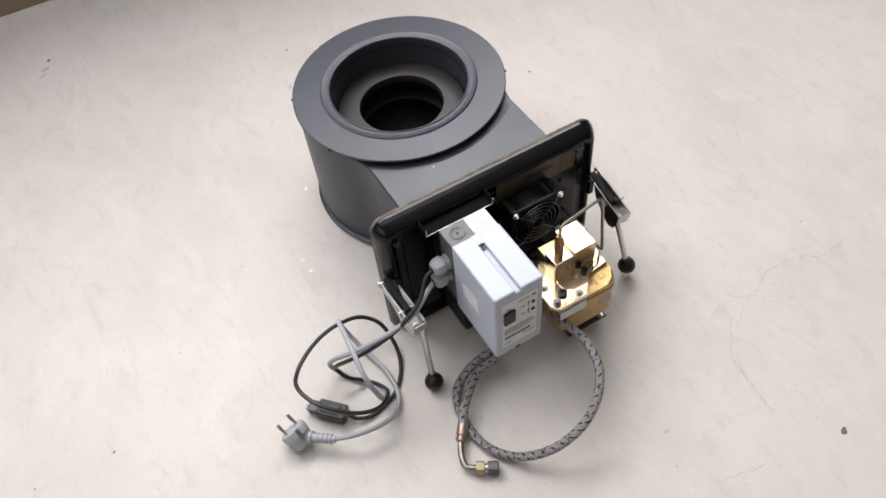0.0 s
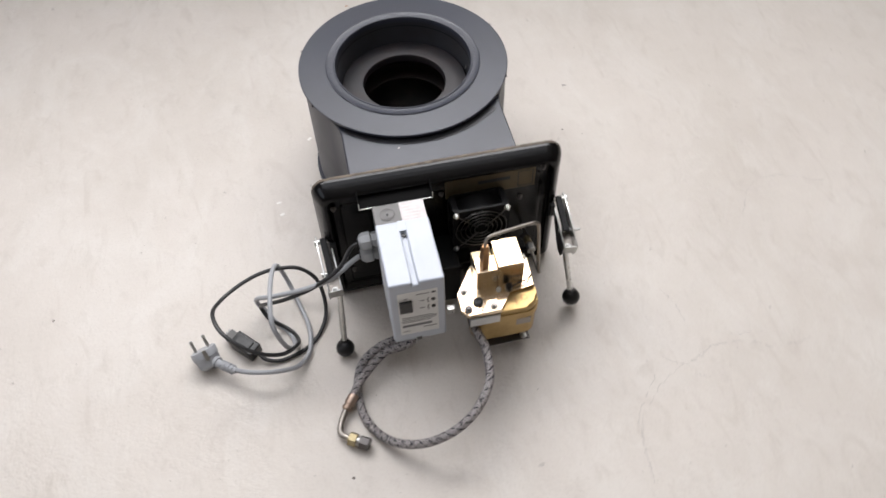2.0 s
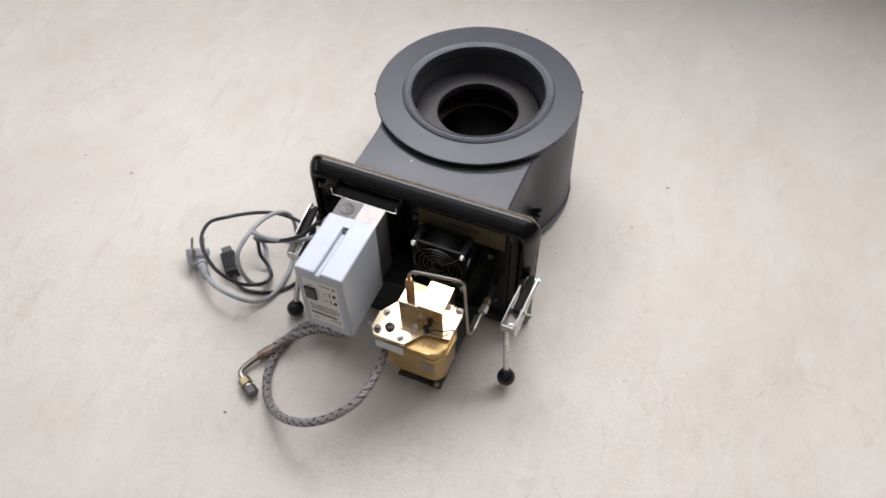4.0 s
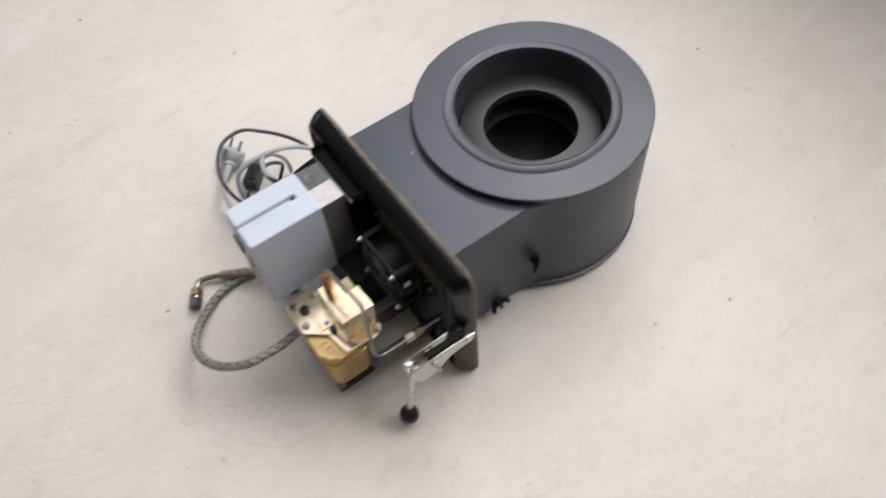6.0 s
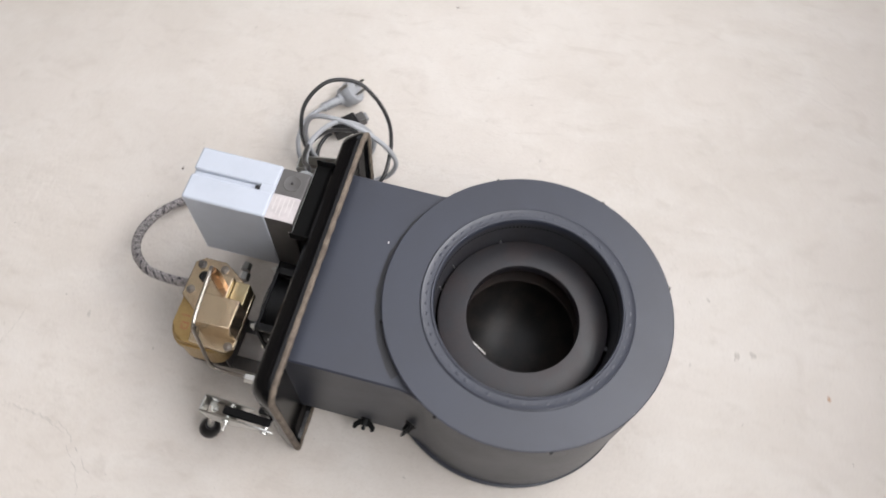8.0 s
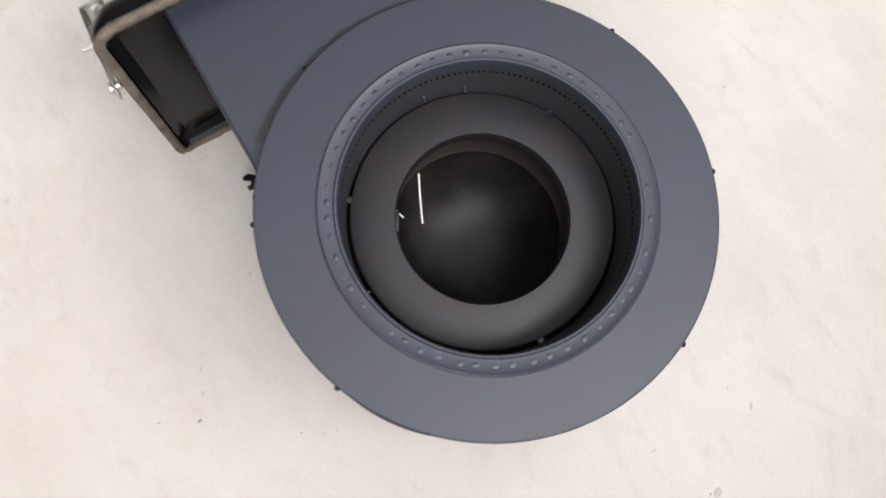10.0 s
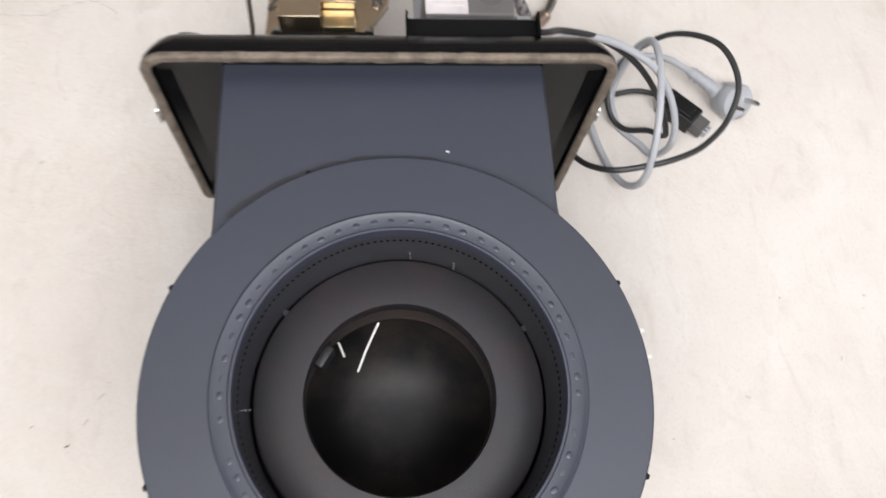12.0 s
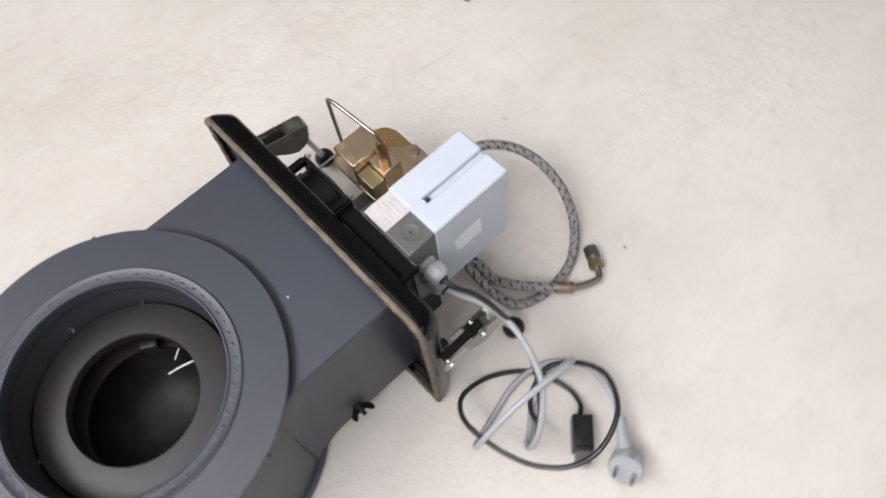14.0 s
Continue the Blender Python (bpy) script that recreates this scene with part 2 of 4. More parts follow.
def again(ob, parent, m):
    """Another piece on the same mesh."""
    o = new(ob.name.split(".")[0], ob.data)
    o.parent = parent
    o.matrix_basis = m
    return o


def thing(name, label, category, m=Matrix(), group=""):
    ob = new(name)
    ob.empty_display_size = 0.05
    ob.matrix_world = m
    return tagged(ob, label, category, group)


def box(bm, lo, hi, bevel=0.0, seg=2, m=None):
    r = bmesh.ops.create_cube(bm, size=1.0)
    vs = r["verts"]
    c = [(a + b) / 2 for a, b in zip(lo, hi)]
    s = [b - a for a, b in zip(lo, hi)]
    for v in vs:
        v.co = Vector((c[0] + v.co.x * s[0], c[1] + v.co.y * s[1], c[2] + v.co.z * s[2]))
    if bevel:
        es = list({e for v in vs for e in v.link_edges})
        out = bmesh.ops.bevel(bm, geom=es, offset=bevel, segments=seg, affect='EDGES', profile=0.5)
        vs = list({v for f in out["faces"] for v in f.verts} | {v for v in vs if v.is_valid})
    if m is not None:
        bmesh.ops.transform(bm, matrix=m, verts=vs)
    return bm


def boxed(lo, hi, bevel=0.0, seg=2, m=None):
    return box(bmesh.new(), lo, hi, bevel, seg, m)


def lathe(profile, seg=96, closed=False, bm=None, m=None):
    """Turn (radius, z) pairs round z."""
    bm = bm or bmesh.new()
    rings = []
    for r, z in profile:
        if r < 1e-6:
            rings.append([bm.verts.new((0, 0, z))])
        else:
            rings.append([bm.verts.new((r * math.cos(2 * math.pi * i / seg), r * math.sin(2 * math.pi * i / seg), z)) for i in range(seg)])
    pairs = list(zip(rings, rings[1:] + ([rings[0]] if closed else [])))
    if not closed:
        pairs = list(zip(rings, rings[1:]))
    for a, b in pairs:
        for i in range(seg):
            j = (i + 1) % seg
            if len(a) == 1 and len(b) == 1:
                continue
            if len(a) == 1:
                bm.faces.new((a[0], b[i], b[j]))
            elif len(b) == 1:
                bm.faces.new((a[i], b[0], a[j]))
            else:
                bm.faces.new((a[i], b[i], b[j], a[j]))
    if m is not None:
        bmesh.ops.transform(bm, matrix=m, verts=[v for r in rings for v in r])
    return bm


def spline(points, n=10):
    """Points on a smooth curve through the given ones (Catmull-Rom)."""
    ps = [Vector(p) for p in points]
    ps = [ps[0] * 2 - ps[1]] + ps + [ps[-1] * 2 - ps[-2]]
    out = []
    for a, b, c, d in zip(ps, ps[1:], ps[2:], ps[3:]):
        for k in range(n):
            t = k / n
            out.append(0.5 * ((2 * b) + (c - a) * t + (2 * a - 5 * b + 4 * c - d) * t * t + (3 * b - a - 3 * c + d) * t ** 3))
    out.append(ps[-2])
    return out


def tube(path, r, seg=10, bm=None, closed=False, uv=False, caps=True):
    bm = bm or bmesh.new()
    path = [Vector(p) for p in path]
    n = len(path)
    up = None
    rings, run, total = [], [0.0], 0.0
    for i, p in enumerate(path):
        a, b = (path[i - 1], path[(i + 1) % n]) if closed else (path[max(i - 1, 0)], path[min(i + 1, n - 1)])
        d = (b - a).normalized()
        if up is None:
            up = d.orthogonal().normalized()
        up = (up - d * up.dot(d)).normalized()
        side = d.cross(up)
        rings.append([bm.verts.new(p + r * (math.cos(2 * math.pi * k / seg) * up + math.sin(2 * math.pi * k / seg) * side)) for k in range(seg)])
        if i:
            total += (p - path[i - 1]).length
            run.append(total)
    layer = bm.loops.layers.uv.new("UVMap") if uv else None
    around = 2 * math.pi * r
    last = n if closed else n - 1
    for i in range(last):
        j = (i + 1) % n
        for k in range(seg):
            l = (k + 1) % seg
            f = bm.faces.new((rings[i][k], rings[i][l], rings[j][l], rings[j][k]))
            if uv:
                for lp, (u, v) in zip(f.loops, ((run[i], k), (run[i], k + 1), (run[j], k + 1), (run[j], k))):
                    lp[layer].uv = (u / around, v / seg)
    if caps and not closed:
        bm.faces.new(rings[0])
        bm.faces.new(rings[-1][::-1])
    return bm


def prism(outline, z0, z1, bevel=0.0, bm=None, m=None):
    """A flat plate of the given outline from z0 to z1."""
    bm = bm or bmesh.new()
    lo = [bm.verts.new((x, y, z0)) for x, y in outline]
    hi = [bm.verts.new((x, y, z1)) for x, y in outline]
    n = len(outline)
    top = bm.faces.new(hi)
    bm.faces.new(lo[::-1])
    for i in range(n):
        j = (i + 1) % n
        bm.faces.new((lo[i], lo[j], hi[j], hi[i]))
    vs = lo + hi
    if bevel:
        out = bmesh.ops.bevel(bm, geom=list(top.edges), offset=bevel, segments=2, affect='EDGES', profile=0.5)
        vs = list({v for v in vs if v.is_valid} | {v for f in out["faces"] for v in f.verts})
    if m is not None:
        bmesh.ops.transform(bm, matrix=m, verts=vs)
    return bm


def rounded(cx, cz, hw, hh, top, seg=6, low=None):
    """A rounded rectangle in x and z; its lower corners may be tighter."""
    out = []
    for sx, sz, a0 in ((1, 1, 0), (-1, 1, 90), (-1, -1, 180), (1, -1, 270)):
        r = top if sz > 0 or low is None else low
        for k in range(seg + 1):
            a = radians(a0 + 90 * k / seg)
            out.append((cx + sx * (hw - r) + r * math.cos(a), cz + sz * (hh - r) + r * math.sin(a)))
    return out


def rotate_to(p, d):
    """A pose at p whose z looks along d."""
    return Matrix.Translation(p) @ Vector(d).to_track_quat('Z', 'Y').to_matrix().to_4x4()


def hexagon(r, z0, z1, bm=None, m=None, bevel=0.0006):
    return prism([(r * math.cos(radians(60 * k)), r * math.sin(radians(60 * k))) for k in range(6)], z0, z1, bevel, bm, m)


def screw_mesh(r=0.0042, washer=0.0065):
    """A hex head on a washer, looking along z."""
    bm = lathe([(0, 0), (washer, 0), (washer, 0.0012), (0, 0.0012)], 18)
    hexagon(r, 0.0012, 0.0046, bm)
    lathe([(0, 0.0046), (0.0022, 0.0046), (0.0022, 0.006), (0, 0.0062)], 10, bm=bm)
    return bm


# ---- the room ----
def room():
    bm = bmesh.new()
    n = 60
    vs = [[bm.verts.new((-3 + 6 * i / n, -4 + 5 * j / n, 0)) for i in range(n + 1)] for j in range(n + 1)]
    for j in range(n):
        for i in range(n):
            bm.faces.new((vs[j][i], vs[j][i + 1], vs[j + 1][i + 1], vs[j + 1][i]))
    floor = part("floor", bm, M_FLOOR)
    tagged(floor, "cream painted concrete floor with trowel marks, scuffs and chips", "floor", kind="structure")

    def wall(name, pieces, label="unseen dull wall that closes the room"):
        w = bmesh.new()
        for lo, hi in pieces:
            box(w, lo, hi)
        return tagged(part(name, w, M_WALL, smooth=False), label, "wall", kind="structure")

    y0, y1 = 0.975, 0.975 + 0.24
    wall("wall_north", [((-2.8, y0, 0), (-1.5, y1, 2.5)), ((1.5, y0, 0), (2.8, y1, 2.5)), ((-1.5, y0, 0), (1.5, y1, 1.2)), ((-1.5, y0, 2.42), (1.5, y1, 2.5))], "dull painted wall with a wide window over the floor")
    # the east, west and south walls are unseen and only limit the light
    wall("wall_east", [((2.8, -4, 0), (3.04, 1.2, 2.5))])
    wall("wall_west", [((-3.04, -4, 0), (-2.8, -2.0, 2.5)), ((-3.04, 0.2, 0), (-2.8, 1.2, 2.5)), ((-3.04, -2.0, 0), (-2.8, 0.2, 0.9)), ((-3.04, -2.0, 2.3), (-2.8, 0.2, 2.5))], "unseen dull wall with an opening added for the side fill")
    wall("wall_south", [((-2.8, -4.0, 0), (2.8, -3.76, 2.5))])
    # the ceiling is unseen, its opening only lets the overhead fill through
    cl = bmesh.new()
    for lo, hi in (((-3.04, -4, 2.5), (-2.2, 1.3, 2.62)), ((0.8, -4, 2.5), (3.04, 1.3, 2.62)), ((-2.2, -4, 2.5), (0.8, -0.7, 2.62)), ((-2.2, 0.94, 2.5), (0.8, 1.3, 2.62))):
        box(cl, lo, hi)
    tagged(part("ceiling", cl, M_CEIL, smooth=False), "unseen plain pale ceiling with an opening for the overhead fill", "ceiling", kind="structure")
    tagged(part("baseboard", boxed((-2.8, y0 - 0.012, 0), (2.8, y0 - 0.0005, 0.09), 0.003), M_SKIRT), "brown painted baseboard along the wall", "baseboard", kind="structure")
    # the west window is unseen, added to go with the side fill
    for name, lo, hi, ax in (("window_1", (-1.5, y0 + 0.16, 1.2), (1.5, y0 + 0.22, 2.42), 0), ("west_fill_window", (-3.0, -2.0, 0.9), (-2.94, 0.2, 2.3), 1)):
        win = tagged(new(name), "white framed window in the wall, out of view", "window", kind="structure")
        b = 0.06
        fr = bmesh.new()
        for z0, z1 in ((lo[2], lo[2] + b), (hi[2] - b, hi[2])):
            box(fr, (lo[0], lo[1], z0), (hi[0], hi[1], z1))
        for k in (lo[ax], (lo[ax] + hi[ax]) / 2 - b / 2, hi[ax] - b):
            a, c = list(lo), list(hi)
            a[ax], c[ax] = k, k + b
            a[2], c[2] = lo[2] + b, hi[2] - b
            box(fr, a, c)
        part("window_frame", fr, M_FRAME, win, smooth=False)
        # unseen sill board, added to shade the floor close to the wall
        if ax == 0:
            part("shading_sill", boxed((lo[0] - 0.05, y0 - 0.05, 1.202), (hi[0] + 0.05, lo[1] - 0.001, 1.232), 0.004), M_FRAME, win)
    return floor


FLOOR_OB = room()


def blot(name, x, y, rx, ry, turn, mat, label, seed):
    """A thin uneven fleck lying on the floor."""
    rng = random.Random(seed)
    n = 14
    pts = []
    for k in range(n):
        a = 2 * math.pi * k / n
        q = 0.65 + 0.5 * rng.random()
        u, v = rx * q * math.cos(a), ry * q * math.sin(a)
        pts.append((u * math.cos(turn) - v * math.sin(turn), u * math.sin(turn) + v * math.cos(turn)))
    p = on_floor(x, y, 0.0)
    bm = prism(pts, 0.0002, 0.0007)
    return part(name, bm, mat, FLOOR_OB, label, Matrix.Translation((p.x, p.y, 0)))


# ---- the burner ----
burner = thing("oil_burner", "graphite grey pot oil burner with black door plate on the floor", "oil burner", TILT)
ZT = 0.234
RO = 0.185
RB = 0.1815
CX = 0.0065


def drum_parts():
    # the ring plate sits a little askew on the drum, its back edge higher
    askew = pose(0, 0, ZT + 0.0019, math.degrees(0.0125), -math.degrees(0.004), 0) @ pose(0, 0, -ZT)
    part("drum", lathe([(RB - 0.003, 0.2285), (RB, 0.2285), (RB, 0.0065), (RB - 0.003, 0.0065)], 128, closed=False), M_GREY, burner, m=pose(0.002, 0.0028, 0.002) @ askew @ pose(0, 0, -0.0019))
    part("base_plate", lathe([(0.0, 0.0020), (0.1852, 0.0020), (0.1862, 0.0028), (0.1864, 0.0058), (0.1852, 0.0068), (0.1835, 0.0070), (0.1818, 0.0085), (0.0, 0.0085)], 128), M_GREY, burner, "round base plate with a low rim", pose(0.002, 0.0028, 0))
    disc = part("top_disc", lathe([(0.124, 0.2300), (RO - 0.001, 0.2296), (RO, 0.2303), (RO, 0.2332), (RO - 0.0012, ZT), (0.137, ZT), (0.124, ZT)], 160, closed=True), M_GREY, burner, "flat graphite grey ring plate", askew)
    flange = part("flange", lathe([(0.1225, 0.2342), (0.1368, 0.2342), (0.1366, 0.2354), (0.1352, 0.2362), (0.1338, 0.2358), (0.1325, 0.2350), (0.1235, 0.2350), (0.1222, 0.2364), (0.1206, 0.2362), (0.1194, 0.2340), (0.1194, 0.225), (0.1204, 0.225), (0.1206, 0.2325)], 160, closed=True), M_GREY, disc, "pressed collar with spot weld dimples")
    dome = None
    rng = random.Random(21)
    for k in range(56):
        a = 2 * math.pi * (k + 0.3 + rng.uniform(-0.12, 0.12)) / 56
        r = 0.1283 + rng.uniform(-0.0005, 0.0005)
        m = pose(r * math.cos(a), r * math.sin(a), 0.2348, 0, 0, math.degrees(a) + rng.uniform(-12, 12))
        m = m @ Matrix.Diagonal((rng.uniform(0.8, 1.1), rng.uniform(1.1, 1.5), rng.uniform(0.25, 0.75), 1))
        if dome is None:
            dome = part("weld_dimple", lathe([(0.0027, -0.0001), (0.0022, 0.0005), (0.0013, 0.0010), (0, 0.0012)], 12), M_GREY, flange, m=m)
        else:
            again(dome, flange, m)
    sleeve = part("inner_sleeve", lathe([(0.1194, 0.2255), (0.1188, 0.205), (0.1170, 0.1860), (0.1160, 0.1800), (0.1172, 0.1800), (0.1200, 0.205), (0.1204, 0.2255)], 128, closed=True), M_SLEEVE, burner, "sooty steel sleeve with a row of air holes", askew)
    hole = None
    for k in range(146):
        a = 2 * math.pi * k / 146
        m = rotate_to((0.1191 * math.cos(a), 0.1191 * math.sin(a), 0.2180), (-math.cos(a), -math.sin(a), 0))
        if hole is None:
            hole = part("air_hole", lathe([(0.0013, -0.0006), (0.0013, 0.00035), (0.0, 0.00035)], 10), M_DARK, sleeve, m=m)
        else:
            again(hole, sleeve, m)
    for a in (-95.6, -114.0, 3.0):
        part("wire_clip", tube(spline([(0.1145, 0.0, 0.1875), (0.1160, 0.0004, 0.1895), (0.1168, 0.0010, 0.1945)], 4), 0.0008, 6), M_STEEL, sleeve, "thin bare wire clip", pose(0, 0, 0, 0, 0, a))
    baffle = part("baffle_ring", lathe([(0.0743, 0.1745), (0.0743, 0.1872), (0.0752, 0.1885), (0.1105, 0.1885), (0.1125, 0.1875), (0.1125, 0.1850), (0.0765, 0.1850), (0.0760, 0.1745)], 128, closed=True), M_INNER, burner, "sooty steel ring with a round flame opening")
    for a in (-38.0, -152.6, 83.0):
        part("spacer_tab", boxed((0.1100, -0.0026, 0.1855), (0.1166, 0.0026, 0.1875), 0.0005), M_INNER, baffle, m=pose(0, 0, 0, 0, 0, a))
    part("pot_wall", lathe([(0.121, 0.186), (0.121, 0.05), (0.112, 0.034), (0.123, 0.034), (0.1235, 0.186)], 96, closed=True), M_POT, burner)
    part("pot_floor", lathe([(0.0, 0.0300), (0.02, 0.0310), (0.04, 0.0355), (0.06, 0.0450), (0.078, 0.0600), (0.094, 0.0800), (0.106, 0.1030), (0.113, 0.1200), (0.1195, 0.1220), (0.1195, 0.028), (0.0, 0.026)], 96), M_POT, burner, "burnt bowl-shaped floor of the pot")
    part("pot_rim", lathe([(0.0785, 0.127), (0.0785, 0.1305), (0.081, 0.132), (0.1205, 0.132), (0.1205, 0.129), (0.081, 0.127)], 96, closed=True), M_RIM, burner, "rust brown inner rim of the pot")
    part("inlet_port", boxed((-0.010, -0.004, -0.012), (0.010, 0.006, 0.010), 0.002), M_INK, burner, m=pose(0.0635, -0.0435, 0.142, 0, 0, 58))
    for a, b in (((0.058, -0.085, 0.122), (0.047, -0.051, 0.106)), ((0.016, -0.076, 0.128), (0.035, -0.036, 0.111))):
        part("ignition_rod", tube(spline([a, tuple((u + v) / 2 + 0.001 for u, v in zip(a, b)), b], 6), 0.0010, 8), M_CERAMIC, burner, "thin white ignition rod")
    for a in (204, 20, 112, 292, 335, 158):
        part("edge_rivet", lathe([(0.0, 0.003), (0.0017, 0.0026), (0.0023, 0.0015), (0.0023, 0)], 12), M_MATT, disc, m=rotate_to(((RO - 0.0005) * math.cos(radians(a)), (RO - 0.0005) * math.sin(radians(a)), 0.2315), (math.cos(radians(a)), math.sin(radians(a)), 0)))


def duct_parts():
    hw, rf, zt, zb, yb = 0.138, 0.085, 0.2215, 0.004, -0.281
    rr, dx, dy = RB + 0.0004, 0.002, 0.0034
    bm = bmesh.new()
    ri, steps, chamfer = rr - 0.003, 36, 0.0022
    for side in (1, -1):
        # each half runs from the door along a straight wall and then smoothly into the drum
        w = hw + side * (CX - dx)
        drop = math.sqrt((rr + rf) ** 2 - (w + rf) ** 2)
        y_end = dy - drop * rr / (rr + rf)
        rows = []
        for k in range(steps + 1):
            y = yb + (y_end - yb) * k / steps
            q = y - (dy - drop)
            x_out = w if q < 0 else w + rf - math.sqrt(rf * rf - q * q)
            x_in = math.sqrt(max(ri * ri - (y - dy) ** 2, 0.0))
            x_in = min(x_in, x_out - chamfer - 0.0002)
            rows.append([bm.verts.new((dx + side * x, y, z)) for x, z in ((x_in, zb), (x_out, zb), (x_out, zt - chamfer), (x_out - chamfer, zt), (x_in, zt))])
        for p, q in zip(rows, rows[1:]):
            for i in range(4):
                bm.faces.new((p[i], p[i + 1], q[i + 1], q[i]))
        bm.faces.new(rows[0])
    bmesh.ops.remove_doubles(bm, verts=bm.verts, dist=0.00001)
    part("duct", bm, M_GREY, burner, "graphite grey box duct between drum and door")
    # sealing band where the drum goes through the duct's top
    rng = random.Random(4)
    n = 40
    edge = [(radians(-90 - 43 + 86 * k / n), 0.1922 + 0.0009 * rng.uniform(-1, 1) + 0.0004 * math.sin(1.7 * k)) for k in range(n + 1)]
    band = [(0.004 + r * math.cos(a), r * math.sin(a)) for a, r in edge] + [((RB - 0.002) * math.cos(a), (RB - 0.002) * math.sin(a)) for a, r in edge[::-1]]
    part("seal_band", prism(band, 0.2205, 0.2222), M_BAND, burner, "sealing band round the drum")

    def wing_nut(p, d, roll):
        base = rotate_to(p, d) @ pose(0, 0, 0, 0, 0, roll)
        bm = lathe([(0, -0.002), (0.0085, -0.002), (0.0085, 0.0), (0.0062, 0.001), (0.0055, 0.010), (0, 0.010)], 18)
        lathe([(0.0028, 0.0), (0.0028, 0.016), (0, 0.0165)], 10, bm=bm)
        nut = part("wing_nut", bm, M_MATT, burner, "black wing nut", base)
        for s in (1, -1):
            w = prism([(0.004, 0.001), (0.010, 0.002), (0.0175, 0.009), (0.0175, 0.0155), (0.0135, 0.017), (0.009, 0.011), (0.004, 0.008)], -0.0013, 0.0013, 0.0005)
            part("wing", w, M_MATT, nut, m=pose(0, 0, 0, 90, 0, 0 if s == 1 else 180))
        return nut

    wing_nut((CX + hw, -0.180, 0.019), (1, 0, -0.1), 20)
    wing_nut((0.153, -0.112, 0.087), (0.9, -0.4, 0), 80)
    wing_nut((CX - hw, -0.181, 0.030), (-1, 0, -0.1), -25)
    for x, y, s in ((-0.0435, -0.1956, 0.0018),):
        part("paint_chip", prism([(-s, -s * 0.3), (s * 0.8, -s * 0.5), (s, s * 0.3), (-s * 0.6, s * 0.6)], 0, 0.0004), M_FADED, burner, "pale chipped spot in the paint", Matrix.Translation((x, y, zt + 0.0001)))


PY = -0.303
PF = -0.2915  # front face of the recessed panel


def door_parts():
    cx, cz, hw, hh = 0.0072, 0.1160, 0.2000, 0.1378
    steps = [(0.0400, PF, 0.007), (0.0390, PF + 0.0002, 0.007), (0.0372, PF + 0.0024, 0.008), (0.0330, PF + 0.0030, 0.008), (0.0268, PF + 0.0030, 0.009), (0.0246, PF + 0.0016, 0.010), (0.0236, PF + 0.0002, 0.010), (0.0220, PF - 0.0018, 0.011), (0.0208, PF - 0.0038, 0.012), (0.0188, PF - 0.0052, 0.0135), (0.0162, PF - 0.0055, 0.015),
             (0.0135, PF - 0.0045, 0.017), (0.0106, PF - 0.0020, 0.019), (0.0078, PF + 0.0016, 0.021), (0.0050, PF + 0.0060, 0.023), (0.0024, PF + 0.0108, 0.025), (0.0, PF + 0.0168, 0.026), (0.0, PY + 0.0355, 0.026), (0.001, PY + 0.037, 0.025),
             (0.0065, PY + 0.037, 0.022), (0.0075, PY + 0.0355, 0.022), (0.0095, PY + 0.030, 0.02), (0.020, PY + 0.0245, 0.018), (0.032, PY + 0.024, 0.012)]
    bm = bmesh.new()
    rings = []
    for d, y, r in steps:
        rings.append([bm.verts.new((x, y, z)) for x, z in rounded(cx, cz, hw - d, hh - d, max(r, 0.004), 7, max(r * 0.45, 0.004))])
    for a, b in zip(rings, rings[1:]):
        for i in range(len(a)):
            j = (i + 1) % len(a)
            bm.faces.new((a[i], a[j], b[j], b[i]))
    bm.faces.new(rings[0])
    bm.faces.new(rings[-1][::-1])
    door = part("door_plate", bm, M_BLACK, burner, "glossy black pressed steel door plate")
    # cord that lies in the rim and folds over its lip
    rng = random.Random(8)
    section = [(-0.0002, 0.0366), (-0.0009, 0.0378), (-0.0010, 0.0405), (0.0004, 0.0424), (0.0036, 0.0429), (0.0064, 0.0424), (0.0080, 0.0410), (0.0080, 0.0396), (0.0070, 0.0388)]
    loop = bmesh.new()
    outer = [rounded(cx, cz, hw - d, hh - d, 0.0255 - d, 8, 0.0117 - d) for d, y in section]
    fine = [[] for _ in section]
    count = len(outer[0])
    for i in range(count):
        j = (i + 1) % count
        step = math.hypot(outer[0][j][0] - outer[0][i][0], outer[0][j][1] - outer[0][i][1])
        n = max(1, round(step / 0.006))
        for k in range(n):
            sag = rng.uniform(-0.0007, 0.0005)
            for q, (d, y) in enumerate(section):
                (xa, za), (xb, zb) = outer[q][i], outer[q][j]
                w = sag * (1 if 1 < q < 7 else 0.3)
                fine[q].append(loop.verts.new((xa + (xb - xa) * k / n, PY + y - 0.0035 + w + rng.uniform(-0.0003, 0.0003), za + (zb - za) * k / n + rng.uniform(-0.0002, 0.0002))))
    for a, b in zip(fine, fine[1:]):
        for i in range(len(a)):
            j = (i + 1) % len(a)
            loop.faces.new((a[i], a[j], b[j], b[i]))
    part("rope_seal", loop, M_SEAL, door, "worn brownish sealing cord round the rim")
    # nameplate
    np_ = part("nameplate", boxed((0.012, PF - 0.0012, 0.1870), (0.160, PF - 0.0002, 0.2285), 0.0004), M_NAME, door, "tarnished gold nameplate")
    part("name_bar", boxed((0.066, PF - 0.0018, 0.2110), (0.118, PF - 0.0013, 0.2180)), M_INK, np_)
